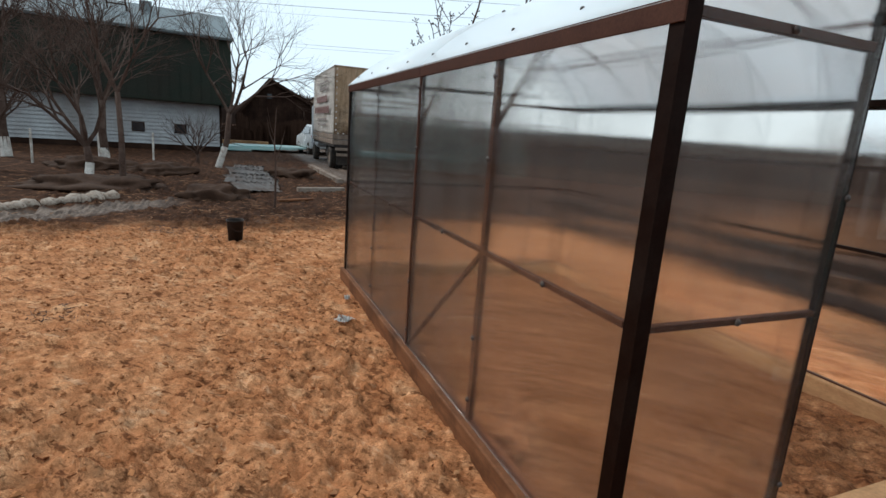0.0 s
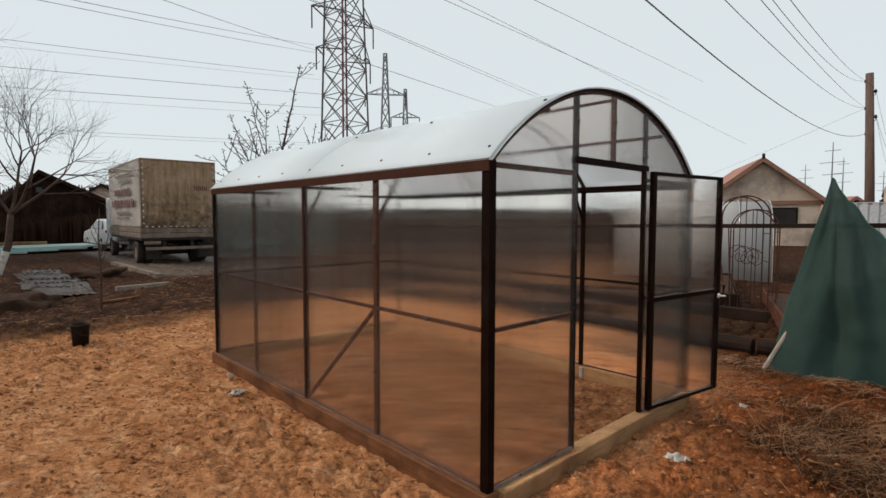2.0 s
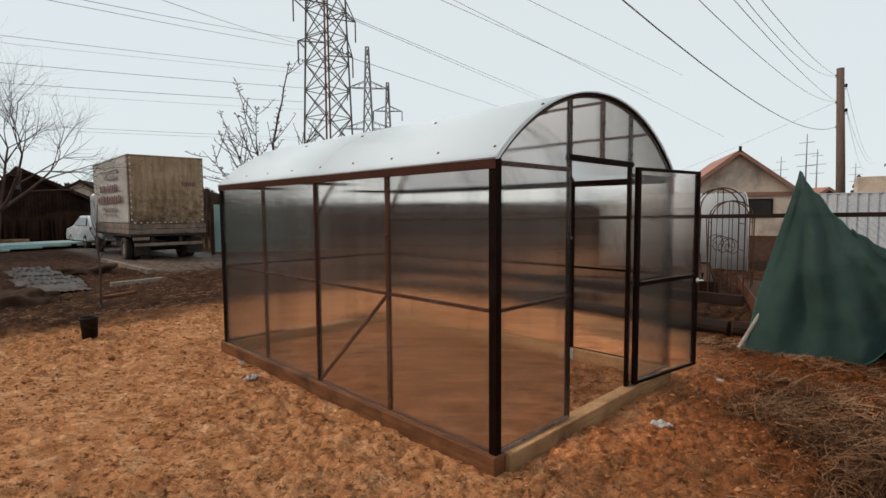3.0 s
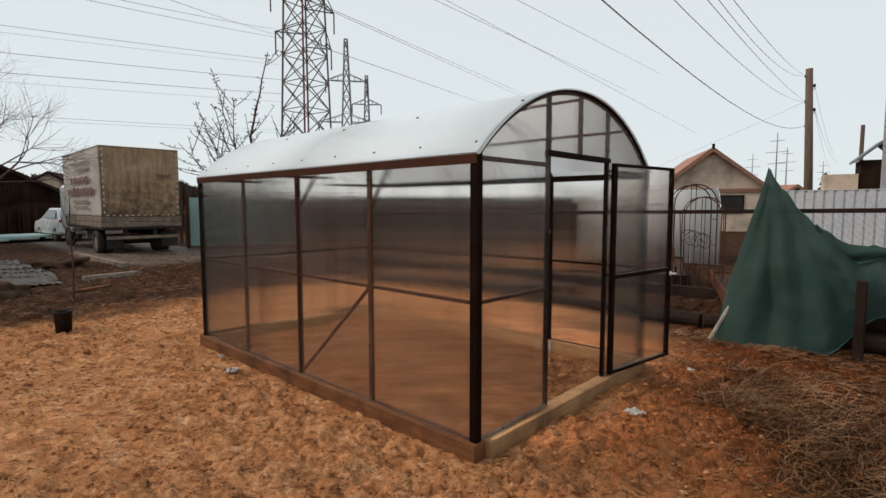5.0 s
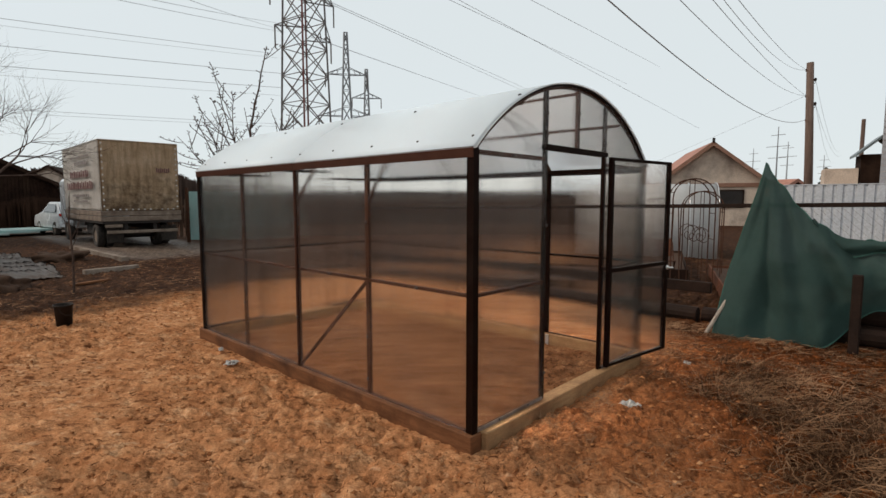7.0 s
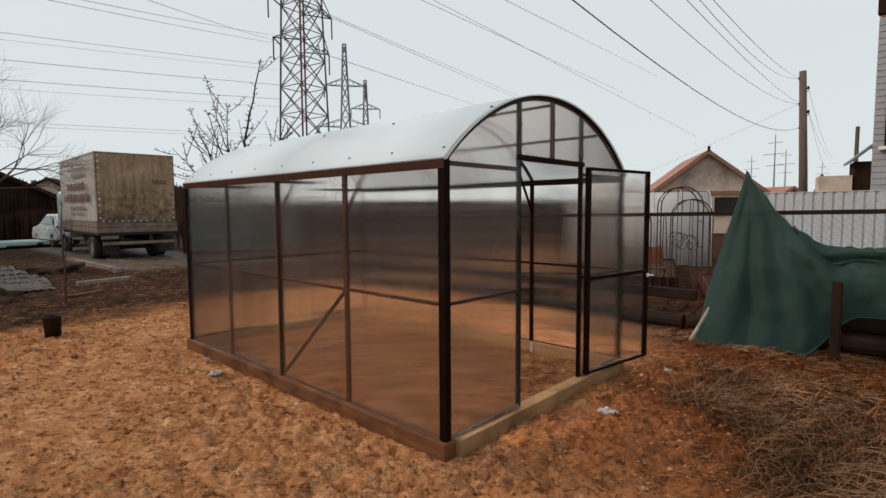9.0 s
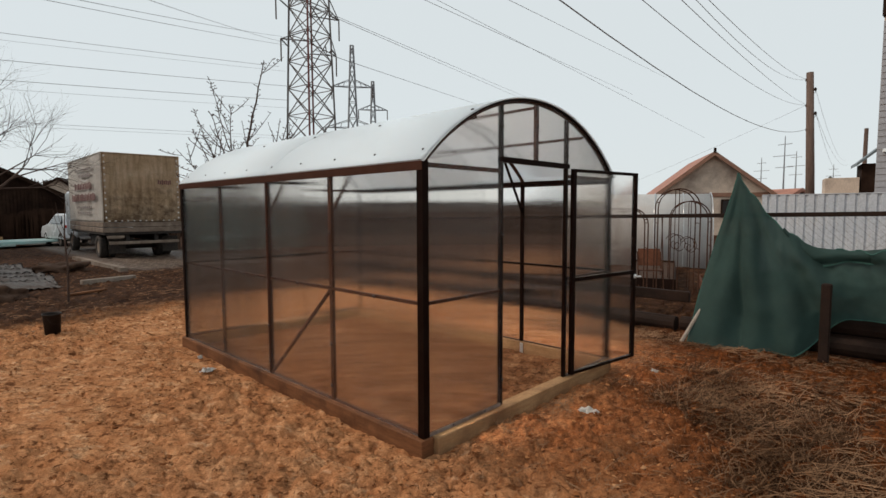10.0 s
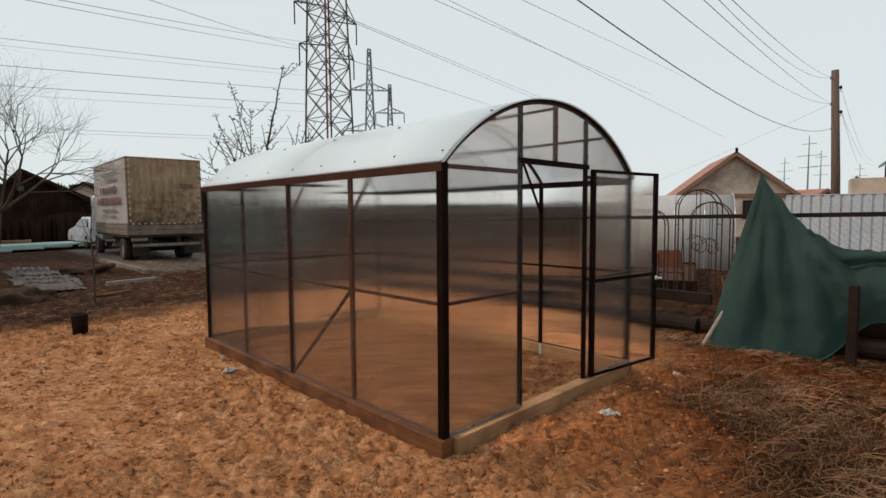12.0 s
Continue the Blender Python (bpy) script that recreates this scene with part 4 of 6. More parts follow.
for z, x in ((0.12, FX - 0.02), (0.34, FX + 0.02)):
    part("bottom_beam", tube(bmesh.new(), [(x, -6.0, z), (x + 0.02, -3.4, z + 0.01), (x, -1.25, z)], [0.12, 0.125, 0.115], 12), PIPE, fence)
part("bottom_beam", boxed((FX + 0.16, 0.0, 0.36), (FX + 0.22, 7.2, 0.5), 0.008), PIPE, fence)
part("rail", bar(bmesh.new(), (FX + 0.03, 7.2, 1.40), (FX + 0.03, -6.0, 1.60), 0.055, 0.05, 0.004), PIPE, fence)
for y in (6.4, 3.9, 1.75, -3.9):
    part("post", boxed((FX + 0.06, y - 0.04, -0.1), (FX + 0.14, y + 0.04, 1.62), 0.006), PIPE, fence)
part("post", boxed((4.19, STUMP_Y - 0.045, -0.1), (4.26, STUMP_Y + 0.045, 0.83), 0.012), PIPE, fence, "short dark stump of a post")
bm = bmesh.new()
H0, H1, PITCH = 0.2, 1.52, 0.075
for k in range(0, 70):
    for s in (1, -1):
        y0 = -6 + k * PITCH
        y1 = y0 + s * (H1 - H0)
        if max(y0, y1) > -0.75:
            continue
        tube(bm, [(FX + 0.055 + 0.002 * s, y0, H0), (FX + 0.055 + 0.002 * s, y1, H1)], 0.0013, 3, False)
part("wire_netting", bm, NETTING, fence, "diamond wire netting")

# ---- green shade net hung over a leaning pole ----
net = thing("shade_net", "teal green shade net draped over a leaning pole and fence", "shade net")


def net_edge(u):
    """Top and foot of the net at u metres along it."""
    ya = -0.40 - 0.30 * min(u / 0.5, 1) - max(u - 0.5, 0) * 0.92
    k = [(0.0, 0.75), (0.22, 1.42), (0.42, 2.02), (0.6, 1.75), (0.85, 1.47), (1.05, 1.28), (1.25, 1.17), (1.6, 1.14), (2.0, 1.19), (2.6, 1.13), (3.4, 1.16), (4.6, 1.10)]
    zt = float(np.interp(u, [a for a, _ in k], [b for _, b in k]))
    return ya, zt


bm = bmesh.new()
NU, NV = 130, 46
grid = []
for i in range(NU + 1):
    u = 4.6 * (i / NU) ** 1.25
    ya, zt = net_edge(u)
    lap = 0.07 * max(0, 1 - u / 0.35)
    ya += lap
    yb = -0.33 - u * 0.93 + lap
    xb = 4.06 + 0.24 * u
    xt = 4.36 + 0.10 * min(u, 1.5)
    lift = max(0, min(1, (u - 1.0) / 0.5))
    lift = lift * lift * (3 - 2 * lift)
    zb = 0.015 + lift * 0.43
    xb += (4.56 - xb) * lift * 0.8
    col = []
    for j in range(NV + 1):
        v = j / NV
        z = zb + (zt - zb) * v
        y = yb + (ya - yb) * v ** 1.1
        x = xb + (xt - xb) * v
        bell = math.sin(math.pi * v)
        ry_, rz_ = y + 0.68, 2.03 - z
        rad_, phi = math.hypot(ry_, rz_), math.atan2(ry_, rz_)
        fold = min(rad_, 1.6) * (0.036 * math.sin(phi * 17 + 1.5 * rad_) + 0.022 * math.sin(phi * 31 - 2 * rad_)) + 0.045 * noise.noise(Vector((u * 2.5, v * 3, 2))) + 0.02 * noise.noise(Vector((u * 9, v * 8, 5))) + 0.03 * math.sin(u * 8 + 4 * v) * (1 - v) ** 2
        hang = 0.06 * math.exp(-((v - 0.82) / 0.08) ** 2) * (u > 0.9) * math.sin(5 * u)
        x += (fold - 0.12 * bell * (0.4 if u < 0.5 else 1) + hang) * min(1, 0.25 + u * 1.5)
        z += (0.02 * math.sin(u * 13) + 0.015 * math.sin(u * 31)) * v * (u > 0.6)
        col.append(bm.verts.new((x, y, z)))
    grid.append(col)
for a, b in zip(grid, grid[1:]):
    for j in range(NV):
        bm.faces.new((a[j], b[j], b[j + 1], a[j + 1]))
edge_pts = [[c[NV].co.copy() for c in grid], [c[0].co.copy() for c in grid], [v.co.copy() for v in grid[0]]]
part("mesh_fabric", bm, NET, net, "woven green shade mesh", True)
# upper edge folded over the wire and hanging loose in a sagging flap
bm = bmesh.new()
flap = []
for i in range(91):
    u = 0.95 + 3.65 * i / 90
    ya, zt = net_edge(u)
    drop = (0.20 + 0.07 * math.sin(2.1 * u + 0.6) + 0.03 * math.sin(7 * u)) * min(1, (u - 0.93) / 0.3)
    xt = 4.36 + 0.10 * min(u, 1.5)
    row = []
    for j in range(11):
        v = j / 10
        puff = 0.05 * math.sin(math.pi * min(1, v * 1.15)) + 0.018 * noise.noise(Vector((u * 6, v * 3, 9)))
        row.append(bm.verts.new((xt - 0.022 - puff, ya + 0.03 * noise.noise(Vector((u * 3, v * 2, 1))), zt + 0.012 - drop * v + 0.012 * math.sin(u * 17) * v)))
    flap.append(row)
for a, b in zip(flap, flap[1:]):
    for j in range(10):
        bm.faces.new((a[j], a[j + 1], b[j + 1], b[j]))
edge_pts.append([r[10].co.copy() for r in flap])
part("folded_flap", bm, NET, net, "loose flap of green mesh folded over the top wire", True)
for pts in edge_pts:
    part("hem", tube(bmesh.new(), pts, 0.007, 5), NET_HEM, net, "doubled green hem")
tagged(part("leaning_pole", tube(bmesh.new(), [(4.02, -0.17, -0.05), (4.21, -0.36, 0.42), (4.44, -0.59, 1.0)], [0.022, 0.020, 0.017], 8), POLE_PALE), "pale thin wooden pole leaning on the fence", "pole")

# ---- neighbour's garden behind the fence ----


def trellis(x, y, rz, h, w, lab):
    t = thing("trellis", lab, "trellis", "garden trellises", pose(x, y, 0, 0, 0, rz))
    for d in (-0.22, 0.22):
        pts = [(-w / 2, d, -0.05), (-w / 2, d, h - w / 2)] + [(w / 2 * -math.cos(a), d, h - w / 2 + w / 2 * math.sin(a)) for a in [math.pi * i / 12 for i in range(1, 12)]] + [(w / 2, d, h - w / 2), (w / 2, d, -0.05)]
        part("hoop", tube(bmesh.new(), pts, 0.011, 6), RUST, t)
        part("scroll", tube(bmesh.new(), [(0.16 * math.cos(a) * (a / 9), d, h * 0.5 + 0.2 * math.sin(a) * (a / 9)) for a in [0.5 * i for i in range(19)]], 0.007, 5), RUST, t)
        part("upright", tube(bmesh.new(), [(0, d, -0.05), (0, d, h)], 0.007, 5), RUST, t)
    for z in (0.45, 0.9, 1.35):
        for sx in (-1, 1):
            part("rung", tube(bmesh.new(), [(sx * w / 2, -0.22, z), (sx * w / 2, 0.22, z)], 0.007, 5), RUST, t)
    for i in range(5):
        a = math.pi * (i + 0.5) / 5
        part("rung", tube(bmesh.new(), [(w / 2 * math.cos(a), -0.22, h - w / 2 + w / 2 * math.sin(a)), (w / 2 * math.cos(a), 0.22, h - w / 2 + w / 2 * math.sin(a))], 0.007, 5), RUST, t)
    return t


trellis(7.3, 1.05, -62, 1.95, 0.68, "rusty iron garden arch trellis with scrollwork")
trellis(6.9, 1.75, -60, 1.62, 0.6, "rusty iron garden trellis with scrolls")
trellis(8.4, 1.2, -66, 1.75, 0.7, "rusty iron garden trellis with scrolls")
stake = thing("stake", "thin rusty iron garden stake", "stake", "garden stakes", pose(6.3, 1.4, 0))
part("rod", tube(bmesh.new(), [(0, 0, -0.1), (0.01, 0, 1.5)], 0.009, 6), RUST, stake)
for x, y in ((6.6, 2.1), (7.6, 1.9), (7.9, 0.7), (6.4, 0.9), (8.8, 1.9), (7.0, 2.6), (6.1, 2.3), (8.0, 2.4)):
    copy_thing(stake, pose(x, y, 0, 2, -2, 40 * x))


def raised_bed(x, y, rz, lx, ly, h, mat, lab):
    t = thing("raised_bed", lab, "garden bed", "garden beds", pose(x, y, 0, 0, 0, rz))
    for lo, hi in (((-lx / 2, -ly / 2, -.03), (lx / 2, -ly / 2 + 0.03, h)), ((-lx / 2, ly / 2 - 0.03, -.03), (lx / 2, ly / 2, h)),
                   ((-lx / 2, -ly / 2 + 0.031, -.03), (-lx / 2 + 0.03, ly / 2 - 0.031, h)), ((lx / 2 - 0.03, -ly / 2 + 0.031, -.03), (lx / 2, ly / 2 - 0.031, h))):
        part("board", boxed(lo, hi, 0.004), mat, t)
    part("soil", boxed((-lx / 2 + 0.032, -ly / 2 + 0.032, -.03), (lx / 2 - 0.032, ly / 2 - 0.032, h - 0.05), 0.01), SOIL, t, "dark bare bed soil")
    return t


raised_bed(7.6, 0.2, 20, 3.6, 0.9, 0.24, RUST_BOARD, "garden bed edged with rust-red boards")
raised_bed(9.6, 2.4, 20, 4.0, 1.0, 0.26, DARK_WOOD, "garden bed edged with dark boards")
raised_bed(6.4, 3.4, 20, 2.4, 0.9, 0.2, DARK_WOOD, "garden bed edged with dark boards")
raised_bed(11.0, -0.6, 10, 3.4, 1.0, 0.3, DARK_WOOD, "garden bed edged with dark boards")

# folding chair frame
ch = thing("garden_chair", "folded rusty garden chair with red cloth", "chair", at=pose(7.9, 1.75, 0, 0, 0, -60))
for x in (-0.22, 0.22):
    part("leg", tube(bmesh.new(), [(x, -0.2, 0), (x, 0.2, 0.75)], 0.011, 6), RUST, ch)
    part("leg", tube(bmesh.new(), [(x, 0.22, 0), (x, -0.15, 0.42)], 0.011, 6), RUST, ch)
part("seat", boxed((-0.22, -0.18, 0.40), (0.22, 0.16, 0.42), 0.006), RUST, ch)
part("backrest", boxed((-0.21, -0.004, 0), (0.21, 0.004, 0.35), 0.003, pose(0, 0.1, 0.48, -20)), RUST_BOARD, ch)

# white plastic tunnel greenhouse
tun = thing("tunnel_greenhouse", "old white film tunnel greenhouse in a neighbouring garden", "greenhouse", at=pose(12.7, 5.8, 0, 0, 0, 21))
aa = [math.pi * i / 20 for i in range(21)]
prof = [(1.35 * math.cos(a), 0, 0.85 + 1.2 * math.sin(a)) for a in aa]
prof = [(1.35, 0, 0), *prof, (-1.35, 0, 0)]
nor = [(1, 0, 0), *[(math.cos(a), 0, math.sin(a)) for a in aa], (-1, 0, 0)]
part("cover", strip_solid(bmesh.new(), prof, nor, 0.02, -3.5, -0.6, 1), FILM, tun, "dirty white film", True)
for y in (-3.48, -0.62):
    part("end_wall", prism(bmesh.new(), [(p[0] * 0.985, p[2] * 0.99) for p in prof], y - 0.01, y + 0.01, 1), FILM, tun)
for y in (-3.52, -2.8, -2.05, -1.3, -0.58):
    part("hoop", tube(bmesh.new(), [(p[0] * 1.012, y, p[2] * 1.01) for p in prof], 0.014, 6), BARE_STEEL, tun)

# white corrugated boundary fence
wf = thing("sheet_fence", "tall white corrugated sheet metal boundary fence", "fence", at=pose(12.6, 0.9, 0, 0, 0, -88))
bm = bmesh.new()
prof, x = [], 0.0
while x < 13.0:
    prof += [(x, 0.0), (x + 0.11, 0.0), (x + 0.13, 0.03), (x + 0.17, 0.03)]
    x += 0.19
vs = [[bm.verts.new((px, py + o, z)) for px, py in prof] for o, z in ((0, 0.05), (0, 1.93), (0.003, 1.93), (0.003, 0.05))]
for k in range(4):
    a, b = vs[k], vs[(k + 1) % 4]
    for i in range(len(prof) - 1):
        bm.faces.new((a[i], a[i + 1], b[i + 1], b[i]))
part("sheet", bm, FENCE_WHITE, wf)
part("cap", boxed((0, -0.01, 1.931), (13, 0.045, 1.95), 0.003), FENCE_WHITE, wf)
for k in range(6):
    part("post", boxed((0.1 + k * 2.5, 0.035, -0.1), (0.16 + k * 2.5, 0.095, 1.9), 0.004), RUST, wf)
for z in (0.5, 1.5):
    part("rail", boxed((0, 0.097, z), (13, 0.13, z + 0.05), 0.004), RUST, wf)

# ---- yard beyond the clay: slabs, boards, stones, sapling ----
rng = random.Random(11)
def slate(x, y, rz, sx, sy, z, tilt, seed):
    """Broken wavy roofing sheet lying on the ground."""
    r = random.Random(seed)
    bm = bmesh.new()
    n, k = 24, 8
    g = []
    for j in range(k + 1):
        g.append([bm.verts.new(((i / n - 0.5) * sx + (0.05 * r.random() if i in (0, n) else 0), (j / k - 0.5) * sy + (0.05 * r.random() if j in (0, k) else 0), 0.008 * math.sin(i / n * sx / 0.15 * 6.283) + 0.03 * r.random() * (j in (0, k)))) for i in range(n + 1)])
    for j in range(k):
        for i in range(n):
            bm.faces.new((g[j][i], g[j][i + 1], g[j + 1][i + 1], g[j + 1][i]))
    bmesh.ops.solidify(bm, geom=bm.faces[:], thickness=0.012)
    ob = part("roofing_sheet", bm, SLATE, smooth=True)
    ob.matrix_basis = pose(x, y, z, tilt, 2, rz)
    return tagged(ob, "grey weathered wavy roofing sheet lying on soil", "roofing sheet", "stack of old roofing sheets")


for k in range(9):
    slate(-0.52 + rng.uniform(-.16, .16), 11.2 + 0.46 * k + rng.uniform(-.1, .1), rng.uniform(-16, 16), rng.uniform(0.8, 1.05), 0.85, 0.07 + 0.035 * (k % 3), rng.uniform(4, 11), k)


def plank(x0, y0, x1, y1, w, h, z, mat, lab):
    m, n = along((x0, y0, z + h / 2), (x1, y1, z + h / 2))
    d = Vector((x1 - x0, y1 - y0, 0))
    mm = Matrix.Translation((x0, y0, z)) @ Matrix.Rotation(math.atan2(d.y, d.x), 4, "Z")
    return tagged(part("board", boxed((0, -w / 2, 0), (d.length, w / 2, h), 0.008, mm), mat), lab, "board", "boards on the ground")


plank(0.36, 11.0, 1.45, 11.2, 0.14, 0.13, -0.02, CONCRETE, "grey weathered kerb piece lying on dark soil")
plank(1.78, 13.3, 1.72, 18.6, 0.16, 0.11, -0.02, CONCRETE, "long pale kerb board edging the driveway")
plank(-0.2, 9.4, 0.5, 9.7, 0.1, 0.04, 0.01, LUMBER_DARK, "short offcut of board on the soil")

sap = thing("sapling", "thin bare sapling tied to a stake", "tree", at=pose(-0.33, 8.55, 0))
part("trunk", tube(bmesh.new(), [(0, 0, -.05), (0.02, 0, 0.6), (0, 0.02, 1.2), (0.03, 0, 1.75)], [0.022, 0.017, 0.012, 0.005], 6), BARK, sap)
for a, z in ((0.4, 0.9), (2.2, 1.1), (4.0, 1.25), (5.3, 0.75)):
    part("twig", tube(bmesh.new(), [(0, 0, z), (0.12 * math.cos(a), 0.12 * math.sin(a), z + 0.2), (0.2 * math.cos(a), 0.2 * math.sin(a), z + 0.5)], [0.007, 0.005, 0.002], 4), BARK, sap)

# ring of stones round a pit, with a muddy path before it
stone_meshes = []
for k in range(4):
    bm = bmesh.new()
    bmesh.ops.create_icosphere(bm, subdivisions=2, radius=1)
    for v in bm.verts:
        v.co *= 1 + 0.35 * noise.noise(v.co * 1.3 + Vector((k * 7, 0, 0)))
        v.co = Vector((v.co.x, v.co.y * 0.75, v.co.z * 0.6))
    me = bpy.data.meshes.new("stone")
    bm.to_mesh(me)
    bm.free()
    me.materials.append(STONE)
    for p in me.polygons:
        p.use_smooth = True
    stone_meshes.append(me)
for k in range(26):
    t = k / 25
    x, y = -5.2 + 2.2 * t + rng.uniform(-.06, .06), 7.2 + 2.35 * t ** 1.4 + rng.uniform(-.08, .08)
    s = new("stone", stone_meshes[k % 4])
    s.matrix_basis = pose(x, y, 0.05, rng.uniform(-20, 20), rng.uniform(-20, 20), rng.random() * 360) @ Matrix.Scale(rng.uniform(0.11, 0.19), 4)
    tagged(s, "pale rough field stone edging a pit", "stone", "row of edging stones")
for x, y, sx in ((-3.6, 11.2, 1.2), (-2.6, 14.6, .8), (-4.4, 15.5, 1.0), (0.6, 14.6, .7), (-1.3, 9.9, .6)):
    bm = bmesh.new()
    bmesh.ops.create_icosphere(bm, subdivisions=4, radius=1)
    for v in bm.verts:
        v.co = Vector((v.co.x * sx, v.co.y * sx * 0.7, max(v.co.z, -0.1) * 0.24)) * (1 + 0.5 * noise.noise(v.co * 2.5 + Vector((x, y, 0))))
    ob = part("dirt_mound", bm, SOIL, smooth=True)
    ob.matrix_basis = pose(x, y, 0)
    tagged(ob, "low heap of dark dug soil", "dirt mound", "dirt mounds")


# ---- bare trees ----
def grow(bm, p, d, length, radius, depth, rng, up, spread, segs=4, fork=3, spur=False):
    pts, rad = [Vector(p)], [radius]
    d = Vector(d).normalized()
    tips = []
    for i in range(segs):
        d = (d + Vector((rng.gauss(0, .13), rng.gauss(0, .13), rng.gauss(0, .08) + up))).normalized()
        pts.append(pts[-1] + d * length / segs)
        rad.append(radius * (1 - 0.55 * (i + 1) / segs))
        tips.append((pts[-1].copy(), d.copy(), rad[-1]))
    tube(bm, pts, rad, 6 if depth > 2 else (4 if depth > 0 else 3), depth > 2)
    if spur:
        for i in range(len(pts) - 1):
            for k in range(2):
                q = pts[i].lerp(pts[i + 1], rng.random())
                v = Vector((rng.gauss(0, 1), rng.gauss(0, 1), 0.5)).normalized() * rng.uniform(0.05, 0.14)
                tube(bm, [q, q + v * 0.7, q + v], [0.007, 0.008, 0.013], 3, True)
    if depth <= 0:
        return
    for q, dd, r in tips[-1:] + tips[1:-1] * (1 if depth > 1 else 1):
        for k in range(fork if q is tips[-1][0] else rng.choice((1, 1, 2))):
            a = rng.random() * 6.283
            side = dd.cross(Vector((math.cos(a), math.sin(a), 0.3))).normalized()
            nd = (dd + side * spread * rng.uniform(0.5, 1.2)).normalized()
            grow(bm, q, nd, length * rng.uniform(0.55, 0.8), r * 0.72, depth - 1, rng, up, spread, segs, fork, spur)


def tree(x, y, seed, trunk_h, r, stems, length, depth, lab, up=0.06, spread=0.75, mat=None, lean=(0, 0), wash=0.0, first=0.55, fork=3, spur=False):
    rng = random.Random(seed)
    t = thing("tree", lab, "tree", "bare fruit trees", pose(x, y, -0.03))
    bm = bmesh.new()
    top = Vector((lean[0] * trunk_h, lean[1] * trunk_h, trunk_h))
    pts = [Vector((0, 0, -0.1)), Vector((0, 0, 0.05)), top * 0.5 + Vector((rng.gauss(0, .04), rng.gauss(0, .04), 0)), top]
    tube(bm, pts, [r * 1.35, r * 1.15, r, r * 0.85], 9)
    part("trunk", bm, mat or BARK, t, smooth=True)
    if wash:
        q = pts[2] * (wash / (trunk_h * 0.5)) if wash < trunk_h * 0.5 else pts[2]
        part("limewash", tube(bmesh.new(), [Vector((0, 0, 0.05)), q], [r * 1.2, r * 1.07], 9, False), LIME, t, "white limewash on the lower trunk")
    for k in range(stems):
        a = 6.283 * k / stems + rng.uniform(-.4, .4)
        bm = bmesh.new()
        grow(bm, top - Vector((0, 0, 0.05 * k / stems)), Vector((math.cos(a) * first + lean[0], math.sin(a) * first + lean[1], 1)), length, r * 0.62, depth, rng, up, spread, 4, fork, spur)
        part("limb", bm, mat or BARK, t)
    return t


tree(-3.95, 12.62, 21, 0.75, 0.08, 5, 1.5, 3, "bare multi-stemmed fruit tree with limewashed trunk", wash=0.45, first=0.8)
tree(-3.08, 11.26, 22, 1.9, 0.055, 3, 1.7, 3, "tall slim bare fruit tree", first=0.45)
tree(-4.3, 16.5, 27, 1.8, 0.10, 4, 1.6, 3, "bare fruit tree with limewashed trunk", wash=0.5, first=0.5)
tree(-1.35, 16.55, 23, 1.7, 0.085, 4, 1.8, 3, "leaning bare apple tree with limewashed trunk", spread=0.8, lean=(0.2, -0.05), wash=0.7, first=0.75, up=0.03, mat=BARK)
tree(-6.4, 14.2, 24, 0.6, 0.09, 6, 1.5, 3, "bare multi-stemmed shrub tree", first=0.9)
tree(-6.9, 17.5, 25, 1.9, 0.12, 4, 1.8, 3, "bare fruit tree with whitewashed trunk", wash=0.6)
tree(-2.0, 18.0, 28, 0.35, 0.05, 6, 0.8, 2, "low bare shrub by the house wall", first=0.9)
# pear: stiff upright limbs, each set with short fruiting spurs
pear = thing("tree", "bare pear tree with stiff upright knobbly limbs", "tree", "bare fruit trees", pose(4.35, 11.3, -0.03))
part("trunk", tube(bmesh.new(), [(0, 0, -0.1), (0, 0, 0.08), (0.03, -0.02, 0.7), (0, 0, 1.32)], [0.12, 0.10, 0.085, 0.075], 9), BARK, pear, smooth=True)
prng = random.Random(5)
PEAR_SIDE = Vector((0.71, -0.70, 0))


